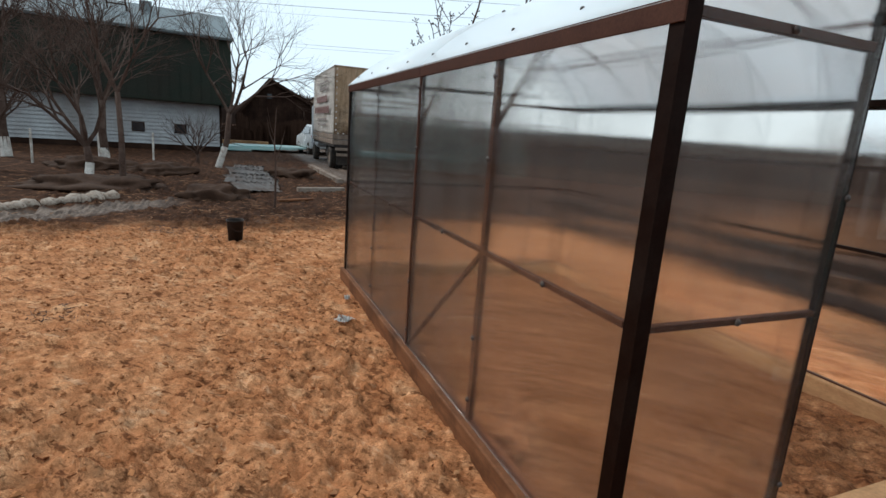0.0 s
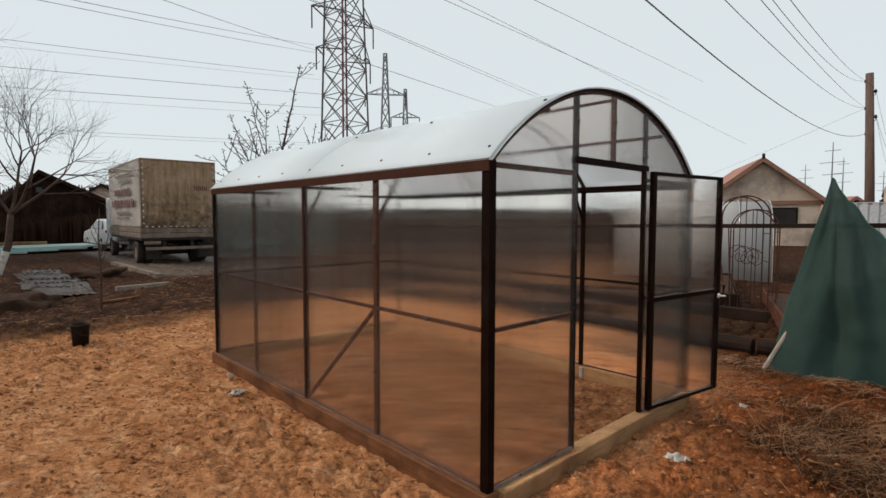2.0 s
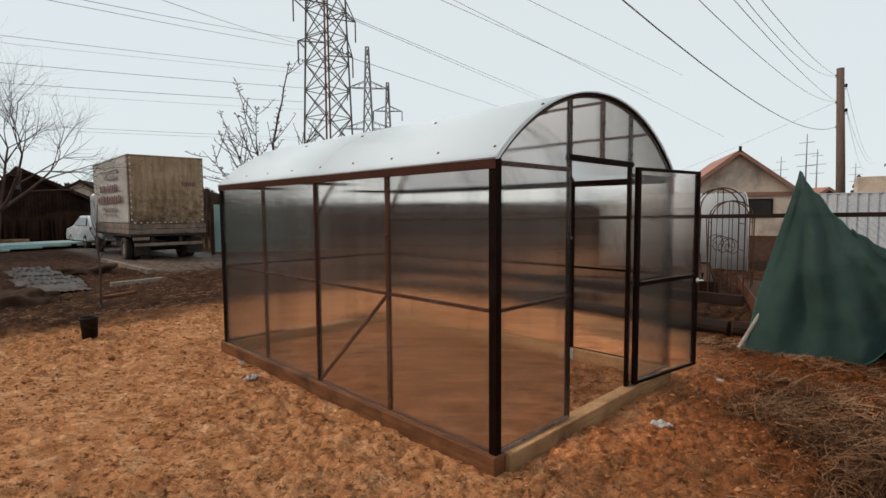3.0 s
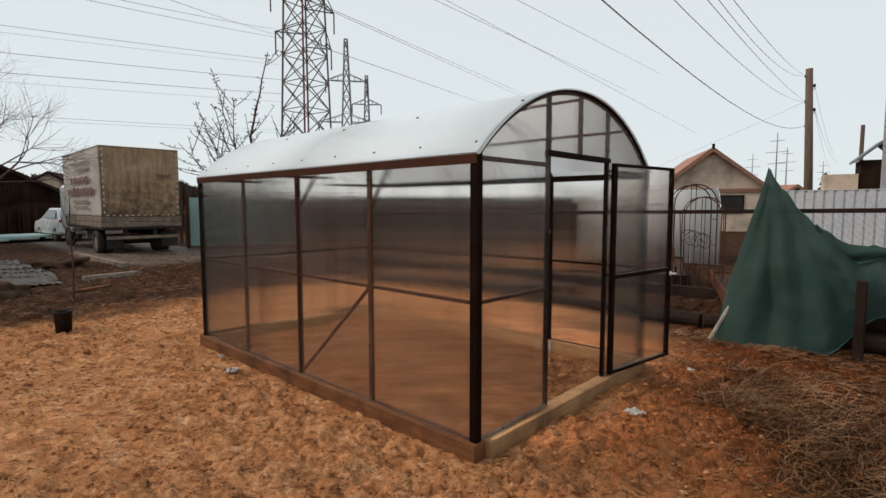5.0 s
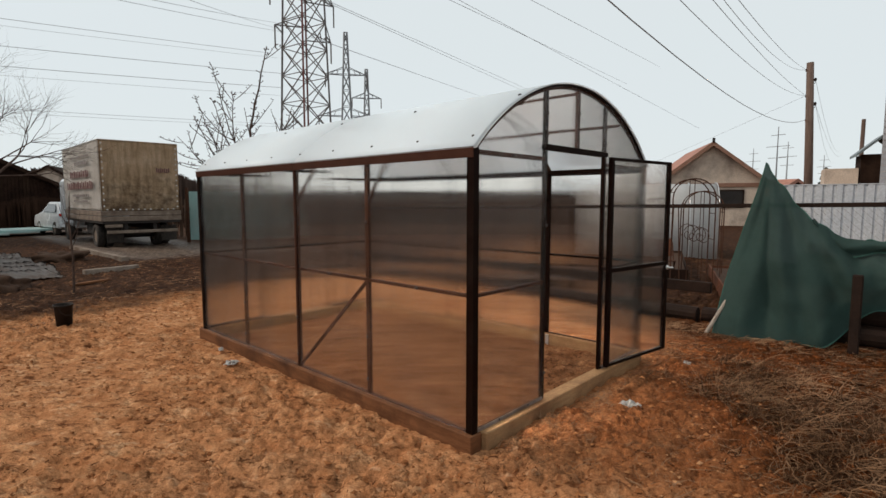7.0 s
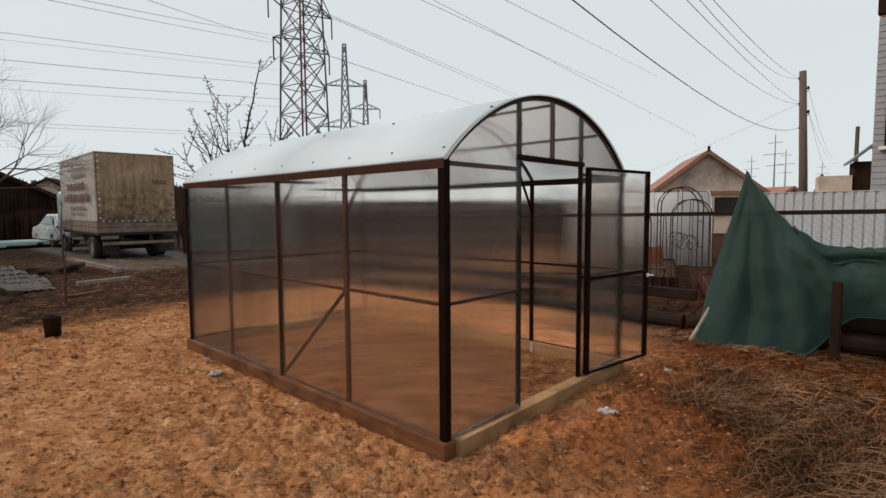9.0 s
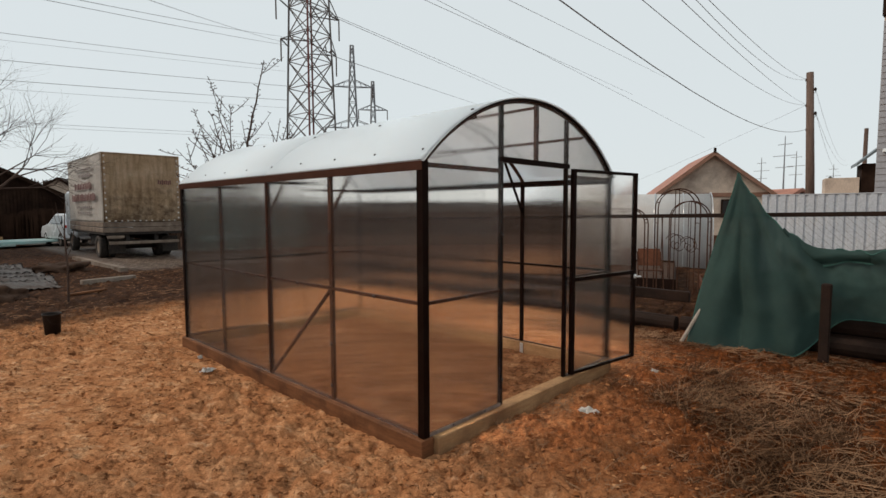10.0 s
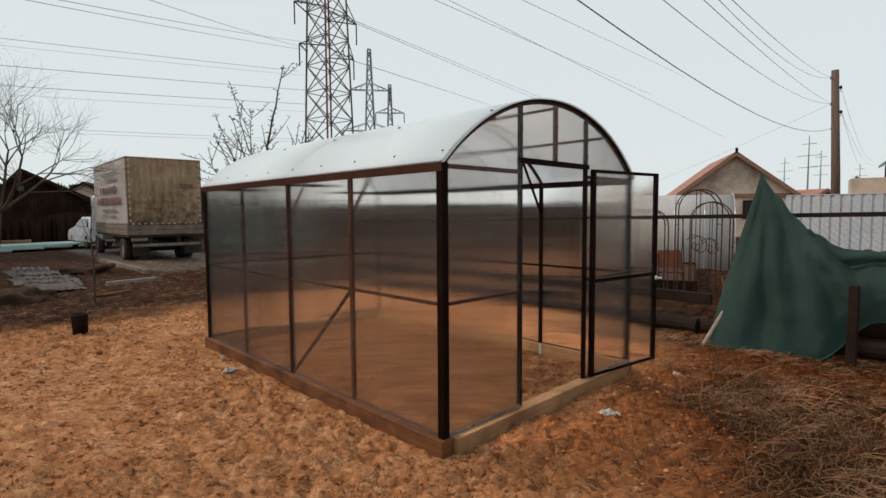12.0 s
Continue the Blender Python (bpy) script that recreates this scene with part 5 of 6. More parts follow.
def pear_limb(lean, bend, length, r, twigs, start=1.25, depth=0.0):
    """Limb that leaves the trunk at lean degrees from upright and turns by bend degrees on its way."""
    bm = bmesh.new()
    p, pts, rad = Vector((0, 0, start)), [], []
    n = 12
    for k in range(n + 1):
        pts.append(p.copy())
        rad.append(r * (1 - 0.78 * k / n))
        a = radians(lean + bend * k / n + prng.gauss(0, 5))
        p = p + (PEAR_SIDE * math.sin(a) + Vector((depth * math.sin(a + 1), depth, 0)) * 0.3 + Vector((0, 0, math.cos(a)))) * length / n
    tube(bm, pts, rad, 6)
    for k in range(twigs):
        q = prng.randrange(4, n)
        a = radians(lean + bend * q / n + prng.choice((-1, 1)) * prng.uniform(18, 50))
        d = PEAR_SIDE * math.sin(a) + Vector((prng.gauss(0, .25), prng.gauss(0, .25), math.cos(a)))
        ln = prng.uniform(0.35, 0.9)
        tw = [pts[q] + d * ln * f + Vector((0, 0, 0.12 * f * f)) for f in (0, 0.35, 0.7, 1)]
        tube(bm, tw, [rad[q] * 0.6, 0.011, 0.009, 0.006], 4)
        for m in range(6):
            e = tw[1].lerp(tw[3], prng.random())
            w = Vector((prng.gauss(0, 1), prng.gauss(0, 1), 0.6)).normalized() * prng.uniform(0.03, 0.09)
            tube(bm, [e, e + w * 0.7, e + w], [0.006, 0.008, 0.014], 4)
    for m in range(int(length * 9)):
        q = prng.uniform(4, n - 0.01)
        e = pts[int(q)].lerp(pts[int(q) + 1], q % 1)
        w = Vector((prng.gauss(0, 1), prng.gauss(0, 1), 0.5)).normalized() * prng.uniform(0.05, 0.14)
        tube(bm, [e, e + w * 0.7, e + w], [0.008, 0.009, 0.017], 4)
    part("limb", bm, BARK, pear)


for lean, bend, length, r, twigs, depth in ((2, 12, 4.5, 0.05, 5, 0.1), (6, 55, 2.9, 0.036, 3, -0.2), (-8, 20, 3.0, 0.032, 3, 0.2), (-14, -2, 3.2, 0.034, 4, -0.1),
                                            (-24, -6, 2.7, 0.03, 4, 0.2), (-42, 4, 2.8, 0.03, 4, 0.1), (10, 18, 2.5, 0.028, 3, 0.3), (-10, -8, 3.9, 0.024, 2, -0.3), (-33, 10, 2.9, 0.03, 4, -0.2), (-16, 16, 3.3, 0.032, 6, 0.0), (-28, 4, 3.5, 0.024, 5, 0.15), (-50, 14, 2.4, 0.024, 4, 0.0), (22, 25, 2.6, 0.028, 4, 0.1)):
    pear_limb(lean, bend, length, r, twigs, depth=depth)
for x, y in ((-4.6, 17.2), (-5.9, 16.0), (-3.3, 18.2)):
    tagged(part("stake", tube(bmesh.new(), [(x, y, -0.1), (x + 0.02, y, 0.9)], 0.03, 6), LIME), "short pale garden stake", "stake", "garden stakes")

tree(5.35, 1.15, 41, 0.12, 0.02, 7, 0.35, 1, "small bare currant bush behind the fence", first=0.9)
tree(6.2, -0.3, 42, 0.12, 0.02, 7, 0.4, 1, "small bare currant bush behind the fence", first=0.9)

# ---- truck seen from behind ----
TR = thing("truck", "small cargo truck with a dirty grey canvas box", "truck", at=pose(2.30, 17.25, 0, 0, 0, -1.5))
TW, TL, TB, TT = 2.34, 5.5, 1.24, 3.50


def sag_sheet(w, h, amp, seed, nx_=26, nz=26):
    bm = bmesh.new()
    g = [[bm.verts.new((i / nx_ * w, -amp * abs(noise.noise(Vector((i / nx_ * w * 1.6, j / nz * h * 1.4, seed)))) * abs(math.sin(math.pi * i / nx_)) ** 0.5, j / nz * h)) for i in range(nx_ + 1)] for j in range(nz + 1)]
    for j in range(nz):
        for i in range(nx_):
            bm.faces.new((g[j][i], g[j][i + 1], g[j + 1][i + 1], g[j + 1][i]))
    bmesh.ops.solidify(bm, geom=bm.faces[:], thickness=0.01)
    return bm


ob = part("rear_canvas", sag_sheet(TW, TT - TB, 0.09, 3.3), CANVAS, TR, "brown mud-stained rear canvas flap", True)
ob.matrix_basis = pose(0, -0.012, TB)
ob = part("side_canvas", sag_sheet(TL, TT - TB, 0.07, 9.1, 40), CANVAS_SIDE, TR, "light grey printed side canvas", True)
ob.matrix_basis = pose(-0.012, TL, TB, 0, 0, -90)
part("box_shell", boxed((0.005, 0.005, TB), (TW, TL, TT - 0.01), 0.05), CANVAS_SIDE, TR)
part("roof_canvas", boxed((-0.012, -0.012, TT - 0.008), (TW + 0.01, TL + 0.01, TT + 0.02), 0.008), CANVAS_SIDE, TR)
for z0 in (0.90, 1.075):
    part("tailgate_board", boxed((-0.03, -0.035, z0), (TW + 0.03, 0.0, z0 + 0.16), 0.01), TRUCK_STEEL, TR)
    part("side_board", boxed((-0.035, 0.004, z0), (0.0, TL, z0 + 0.16), 0.01), TRUCK_STEEL, TR)
part("bed", boxed((0.0, 0.0, 0.82), (TW, TL, 0.895), 0.01), CHASSIS, TR)
for x in (0.62, 1.5):
    part("chassis_beam", boxed((x, 0.1, 0.58), (x + 0.12, TL + 1.2, 0.81), 0.01), CHASSIS, TR)
part("rear_bumper", boxed((0.12, -0.02, 0.5), (TW - 0.08, 0.06, 0.6), 0.01), TRUCK_STEEL, TR)
part("licence_panel", boxed((0.05, -0.05, 0.70), (0.55, -0.03, 0.80), 0.004), TRUCK_STEEL, TR, "muddy rear lamp and licence board with unreadable bars")
# unseen dark boxes added so the space under the bed reads as shaded
part("underbody_fill", boxed((0.25, 2.4, 0.34), (0.85, 3.5, 0.8), 0.06), CHASSIS, TR)
part("axle", tube(bmesh.new(), [(0.3, 1.3, 0.38), (1.95, 1.3, 0.38)], 0.11, 10), CHASSIS, TR)
part("underbody_tray", boxed((0.75, 0.25, 0.42), (1.48, 0.95, 0.62), 0.05), CHASSIS, TR)
for x in (0.18, TW - 0.5):
    part("mud_flap", boxed((x, 0.42, 0.18), (x + 0.5, 0.44, 0.72), 0.004), RUBBER, TR)


def wheel(parent, x, y, r, w):
    bm = bmesh.new()
    prof = [(0.55 * r, -w / 2), (0.93 * r, -w / 2), (r, -w * 0.35), (r, w * 0.35), (0.93 * r, w / 2), (0.55 * r, w / 2)]
    n = 24
    rings = [[bm.verts.new((x + b, y + a * math.cos(6.2832 * k / n), r - 0.02 + a * math.sin(6.2832 * k / n))) for k in range(n)] for a, b in prof]
    for a, b in zip(rings, rings[1:] + rings[:1]):
        for k in range(n):
            bm.faces.new((a[k], b[k], b[(k + 1) % n], a[(k + 1) % n]))
    bmesh.ops.recalc_face_normals(bm, faces=bm.faces)
    wh = part("tyre", bm, RUBBER, parent, smooth=True)
    part("rim", tube(bmesh.new(), [(x - w * 0.42, y, r - 0.02), (x - w * 0.1, y, r - 0.02), (x + w * 0.42, y, r - 0.02)], [0.56 * r, 0.5 * r, 0.56 * r], 20), TRUCK_STEEL, wh)


for y in (1.3, TL + 0.6):
    for x in (0.16, 0.42) if y < 2 else (0.2,):
        wheel(TR, x, y, 0.40, 0.22)
        wheel(TR, TW - x, y, 0.40, 0.22)
part("cab", boxed((0.1, TL + 0.12, 0.55), (TW - 0.1, TL + 1.7, 2.45), 0.12), CAR_WHITE, TR, "white driver's cab")
# print on the canvas: drawn as plain bars and shapes
for z, h, y0, w, mat in ((1.78, 0.07, 0.9, 2.6, INK_DARK), (1.55, 0.13, 1.2, 1.9, INK_DARK), (1.12, 0.24, 1.1, 2.6, INK), (0.72, 0.26, 0.6, 3.9, INK), (0.46, 0.09, 1.2, 2.5, INK_DARK), (0.28, 0.07, 1.3, 2.2, INK_DARK)):
    k, yy = 0, y0
    while yy < y0 + w:
        ww = 0.12 + 0.18 * ((k * 7) % 5) / 5
        part("print_bar", boxed((-0.096, yy, TB + z), (-0.09, yy + ww, TB + z + h * (0.85 + 0.15 * (k % 2))), 0), mat, TR)
        yy += ww + 0.09
        k += 1
for k in range(16):
    x = 1.05 + k * 0.062
    part("print_bar", boxed((x, -0.118, TB + 1.28 - 0.01 * (k % 3)), (x + 0.04, -0.112, TB + 1.40 + 0.02 * (k % 2)), 0), INK, TR) if k > 8 else None
for k in range(12):
    part("eyelet_tab", boxed((TW - 0.10, -0.03, TB + 0.10 + k * 0.18), (TW - 0.05, -0.008, TB + 0.15 + k * 0.18), 0.004), CANVAS_SIDE, TR)
    part("eyelet_tab", boxed((0.12 + k * 0.18, -0.045, TB + 0.02), (0.17 + k * 0.18, -0.012, TB + 0.06), 0.004), CANVAS_SIDE, TR)
for k in range(11):
    part("lacing", boxed((0.045, -0.03, TB + 0.12 + k * 0.2), (0.085, -0.008, TB + 0.18 + k * 0.2), 0.004), CANVAS_SIDE, TR)

# ---- white car beyond the truck ----
CAR = thing("car", "white hatchback car with red tail lamps", "car", at=pose(2.78, 26.0, 0, 0, 0, 3))
side = [(0.0, 0.45), (0.02, 0.85), (0.10, 1.0), (0.42, 1.42), (0.8, 1.50), (2.0, 1.50), (2.85, 1.02), (3.9, 0.86), (4.1, 0.6), (4.1, 0.32), (0.1, 0.32)]
bm = prism(bmesh.new(), side, 0.0, 1.72, 0)
for v in bm.verts:
    if v.co.z > 0.9:
        f = (v.co.z - 0.9) / 0.6
        v.co.x = 0.86 + (v.co.x - 0.86) * (1 - 0.2 * f)
bmesh.ops.bevel(bm, geom=bm.edges[:], offset=0.05, segments=2, affect="EDGES", profile=0.6)
part("body", bm, CAR_WHITE, CAR, smooth=True)
part("rear_window", boxed((0.28, 0, 0), (1.44, 0.012, 0.42), 0.004, pose(0, 0.062, 1.0, -37)), CAR_GLASS, CAR)
bm = prism(bmesh.new(), [(0.55, 1.05), (0.75, 1.40), (1.9, 1.42), (2.55, 1.05)], 0.03, 0.075, 0)
for v in bm.verts:
    f = (v.co.z - 0.9) / 0.6
    v.co.x += 0.172 * f - 0.055
part("side_window", bm, CAR_GLASS, CAR)
for x in (0.04, 1.38):
    part("tail_lamp", boxed((x, -0.012, 0.86), (x + 0.30, 0.1, 0.99), 0.02), LAMP_RED, CAR)
part("tail_strip", boxed((0.35, -0.01, 0.9), (1.37, 0.05, 0.935), 0.004), LAMP_RED, CAR)
part("rear_bumper", boxed((0.06, -0.06, 0.36), (1.66, 0.1, 0.62), 0.05), CAR_WHITE, CAR)
for y in (0.72, 3.25):
    wheel(CAR, 0.1, y, 0.32, 0.2)
    wheel(CAR, 1.62, y, 0.32, 0.2)

# turquoise sheets stacked low on the ground
for k in range(4):
    ob = part("metal_sheet", boxed((-1.9, -1.2, 0), (1.9, 1.2, 0.08), 0.01), TEAL)
    ob.matrix_basis = pose(-1.9 + k * 1.05, 27.2 + 0.3 * k, 0.05 + 0.05 * k, 0, 0, 4 * k)
    tagged(ob, "turquoise sheet lying flat on the ground", "metal sheet", "stack of turquoise sheets")
tagged(part("board", boxed((-2.2, 29.2, 0.0), (1.0, 29.5, 0.42), 0.01), LUMBER), "pale stacked board behind the turquoise sheets", "board", "boards on the ground")
# teal sheet gate beside the truck
gate = thing("sheet_gate", "pale teal sheet metal gate beyond the truck", "gate", at=pose(5.35, 18.2, 0, 0, 0, -50))
for k in range(6):
    part("gate_sheet", boxed((k * 0.3, 0, 0.1), (k * 0.3 + 0.285, 0.03, 1.9), 0.006), TEAL, gate)
part("gate_post", boxed((-0.12, -0.04, 0), (-0.02, 0.06, 2.05), 0.005), RUST, gate)
# dark board fence behind the yard
bf = thing("board_fence", "old weathered brown board fence behind the yard", "fence")
for k in range(90):
    h = 1.75 + 0.15 * math.sin(k * 1.7) * math.sin(k * 0.37)
    p = along((6.0 + k * 0.17, 22.0 - 0.15 * k, 0), (6.0 + k * 0.17, 22.0 - 0.15 * k, 1))[0]
    part("board", boxed((-0.07, -0.012, -0.05), (0.07, 0.012, h), 0.004, Matrix.Translation((6.0 + k * 0.17, 22.0 - 0.15 * k, 0)) @ Matrix.Rotation(radians(-41), 4, "Z")), OLD_BOARD, bf)

# ---- house with green mansard ----
HS = thing("house", "white-sided house with dark green mansard roof", "house", at=pose(-1.3, 24.9, 0, 0, 0, 5.5))
HL, HD = 17.0, 7.0
part("plinth", boxed((-HL + .05, 0.06, -0.1), (-0.05, HD, 0.24), 0.01), DARK_WOOD, HS, "dark plinth")
part("wall", boxed((-HL, 0.1, 0.24), (-0.0, HD, 2.3), 0.01), SIDING, HS, "white lapped siding")
z = 0.24
k = 0
while z < 2.2:
    bm = bmesh.new()
    prism(bm, [(0.1, z), (0.05, z), (0.092, z + 0.15), (0.1, z + 0.15)], -HL, -0.0, 0)
    part("siding_board", bm, SIDING, HS)
    z += 0.152
# windows in the low wall
for x in (-1.65, -3.25, -8.6):
    wn_ = part("window", boxed((x - 0.24, 0.04, 0.72), (x + 0.24, 0.09, 1.12), 0.005), DARK_WOOD, HS, "small dark cellar window")
    part("pane", boxed((x - 0.20, 0.03, 0.76), (x + 0.20, 0.038, 1.08), 0.002), CAR_GLASS, wn_)
bm = prism(bmesh.new(), [(-0.45, 2.05), (-0.45, 2.12), (0.25, 4.88), (HD - 0.25, 4.88), (HD + 0.45, 2.05)], -HL - 0.3, 0.45, 0)
part("mansard", bm, GREEN_ROOF, HS, "dark green metal mansard cladding")
for k in range(44):
    x = -HL - 0.2 + k * 0.4
    m = along((x, -0.46, 2.1), (x, 0.24, 4.86))[0]
    part("seam", boxed((-0.012, -0.012, 0), (0.012, 0.012, 2.84), 0, m), GREEN_ROOF, HS)
bm = prism(bmesh.new(), [(-0.02, 4.84), (-0.05, 4.93), (HD / 2, 6.35), (HD + 0.05, 4.93), (HD + 0.02, 4.84)], -HL - 0.4, 0.55, 0)
part("roof", bm, PALE_ROOF, HS, "weathered pale grey-blue metal roof")
for k in range(46):
    x = -HL - 0.3 + k * 0.38
    m = along((x, -0.05, 4.94), (x, HD / 2, 6.36))[0]
    part("roof_rib", boxed((-0.015, -0.012, 0), (0.015, 0.012, 3.85), 0, m), PALE_ROOF, HS)
for x in (-4.2, -3.5):
    part("roof_ladder_post", bar(bmesh.new(), (x, 1.9, 5.6), (x - 0.1, 1.9, 6.75), 0.06, 0.06), DARK_WOOD, HS)
part("roof_ladder_rung", bar(bmesh.new(), (-4.2, 1.88, 5.95), (-3.5, 1.88, 5.95), 0.05, 0.05), DARK_WOOD, HS)
part("vent_hood", boxed((-3.05, 2.4, 5.7), (-2.55, 2.8, 6.35), 0.04), PALE_ROOF, HS)
part("corner_trim", boxed((-0.08, 0.05, 0.24), (0.02, 0.1, 2.2), 0.004), DARK_WOOD, HS)


def gabled(name, lab, at, w, d, eave, apex, wall, roof, off=0.0, over=0.35, trim=None):
    """Simple house: gable front at local y=0, ridge along y; off shifts the ridge."""
    h = thing(name, lab, "house", at=at)
    part("wall", prism(bmesh.new(), [(-w / 2, -0.1), (w / 2, -0.1), (w / 2, eave), (off, apex), (-w / 2, eave)], 0, d, 1), wall, h)
    for s in (-1, 1):
        x1 = s * w / 2
        k = (apex - eave) / abs(off - x1)
        xo = x1 + s * over
        zo = eave - k * over
        part("roof", prism(bmesh.new(), [(off, apex + 0.03), (off, apex + 0.13), (xo, zo + 0.13), (xo, zo + 0.03)], -over, d + over, 1), roof, h)
        part("bargeboard", prism(bmesh.new(), [(off, apex - 0.12), (off, apex + 0.15), (xo, zo + 0.15), (xo, zo - 0.12)], -over - 0.04, -over - 0.005, 1), trim or roof, h)
    return h


barn = gabled("barn", "old dark timber barn with broad gable", pose(3.6, 43.7, 0, 0, 0, -4), 7.4, 9, 2.1, 4.7, DARK_WOOD, DARK_WOOD, -1.5)
for k in range(36):
    x = -3.6 + k * 0.2
    z = 4.55 - (abs(x + 1.5) / (2.2 if x < -1.5 else 5.2)) * 2.5
    part("board", boxed((x, -0.05, 0), (x + 0.17, -0.005, max(z, 1.9)), 0.005), DARK_WOOD, barn)
bw = part("window", boxed((-1.75, -0.10, 3.2), (-1.25, -0.055, 3.7), 0.01), DARK_WOOD, barn, "small dark attic window")
part("pane", boxed((-1.68, -0.115, 3.27), (-1.32, -0.102, 3.63), 0.003), CAR_GLASS, bw)
far_house = gabled("house", "distant small beige house", pose(9.0, 62, 0, 0, 0, -25), 6, 7, 3.0, 4.9, PLASTER, DARK_WOOD)
for x in (-1.2, 1.0):
    fw = part("window", boxed((x - 0.5, -0.05, 1.4), (x + 0.5, -0.005, 2.5), 0.01), WHITE, far_house)
    part("pane", boxed((x - 0.42, -0.06, 1.48), (x + 0.42, -0.052, 2.42), 0.003), CAR_GLASS, fw)

# gabled garden house beyond the fence
gh = gabled("house", "small plastered garden house with faded red roof", pose(32.2, 7.9, 0, 0, 0, -62), 6.0, 8, 2.65, 4.95, PLASTER, RED_ROOF, 0.0, 0.4, LUMBER_RED)
part("band", boxed((-3.05, -0.06, 2.35), (3.05, -0.005, 2.6), 0.01), LUMBER_RED, gh, "brown timber band across the gable foot")
for x in (-1.3, 1.2):
    fw = part("window", boxed((x - 0.7, -0.06, 1.1), (x + 0.7, -0.005, 2.2), 0.01), DARK_WOOD, gh)
    part("pane", boxed((x - 0.6, -0.075, 1.2), (x + 0.6, -0.062, 2.1), 0.003), CAR_GLASS, fw)
part("ridge_finial", boxed((-0.07, -0.5, 5.0), (0.07, -0.36, 5.28), 0.02), DARK_WOOD, gh)
gabled("shed", "low dark shed roof among gardens", pose(28.5, 13.4, 0, 0, 0, -60), 3.2, 4, 2.2, 3.35, DARK_WOOD, RED_ROOF)
gabled("shed", "low brown shed roof among gardens", pose(47.0, 6.0, 0, 0, 0, -30), 5.0, 5, 1.9, 3.1, DARK_WOOD, RED_ROOF)
gabled("shed", "low brown shed roof among gardens", pose(52.0, 3.5, 0, 0, 0, 10), 7.0, 5, 1.7, 2.6, DARK_WOOD, DARK_WOOD)
out = thing("outhouse", "rough board outhouse with sheet-metal roof", "shed", at=pose(27.5, 0.75, 0, 0, 0, -78))
part("wall", boxed((-0.9, 0, 0), (0.35, 1.5, 3.0), 0.01), PLASTER, out)
part("wall", boxed((0.4, 0, 0), (1.9, 1.5, 3.6), 0.01), DARK_WOOD, out)
part("roof", prism(bmesh.new(), [(0.2, 3.5), (1.15, 4.35), (2.1, 3.5), (2.1, 3.62), (1.15, 4.47), (0.2, 3.62)], -0.3, 1.8, 1), PALE_ROOF, out)
tall = thing("house", "tall neighbouring house with grey siding", "house", at=pose(16.2, -0.98, 0, 0, 0, -5))
part("wall", boxed((0, -7, 0), (8, 0, 7.2), 0.02), PLASTER, tall)
for k in range(30):
    part("siding_board", prism(bmesh.new(), [(0.0, 1.5 + k * 0.17), (-0.02, 1.5 + k * 0.17), (-0.004, 1.66 + k * 0.17), (0.0, 1.66 + k * 0.17)], -7, 0, 1), SIDING_GREY, tall)
part("roof", boxed((-0.1, -7.2, 6.7), (8.3, 0.03, 7.4), 0.02), DARK_WOOD, tall)
tw = part("window", boxed((-0.07, -1.6, 3.2), (-0.022, -0.25, 4.6), 0.01), DARK_WOOD, tall)
part("sill", boxed((-0.2, -1.7, 3.1), (-0.022, -0.15, 3.19), 0.01), WHITE, tw)

# ---- utility pole with low-voltage wires ----
UP = thing("utility_pole", "weathered wooden utility pole with insulators", "utility pole", at=pose(30.3, 2.89, 0))
part("shaft", tube(bmesh.new(), [(0, -0.33, -0.5), (0, -0.20, 3.5), (0, 0, 8.54)], [0.22, 0.20, 0.165], 12), POLE_WOOD, UP, smooth=True)
for y, z in ((0.13, 8.17), (0.08, 6.87), (0.03, 5.65), (-0.26, 7.64), (-0.31, 6.43)):
    hk = part("bracket", tube(bmesh.new(), [(0, y * 0.3, z - 0.14), (0, y, z - 0.16), (0, y, z)], 0.018, 5), RUST, UP)
    part("insulator", tube(bmesh.new(), [(0, y, z - 0.05), (0, y, z + 0.03), (0, y, z + 0.11)], [0.055, 0.07, 0.035], 8), BUCKET, hk)
pole2 = thing("utility_pole", "slim dark utility pole farther off", "utility pole", at=pose(38.0, 1.2, 0))
part("shaft", tube(bmesh.new(), [(0, 0, -0.5), (0.1, 0, 6.4)], [0.14, 0.11], 8), POLE_WOOD, pole2)


def cable(p, q, r, sag, lab, mat, ext=0.0):
    """A wire from q through p and on by ext times that length, sagging, still passing through p."""
    p, q = Vector(p), Vector(q)
    u = 1 / (1 + ext)
    end = q + (p - q) * (1 + ext)
    if ext:
        end.z += sag * 4 * (1 - u)
    pts = [q.lerp(end, i / 24) - Vector((0, 0, sag * 4 * (i / 24) * (1 - i / 24))) for i in range(25)]
    return tagged(part("power_line", tube(bmesh.new(), pts, r, 4, False), mat), lab, "power line", "overhead power lines")


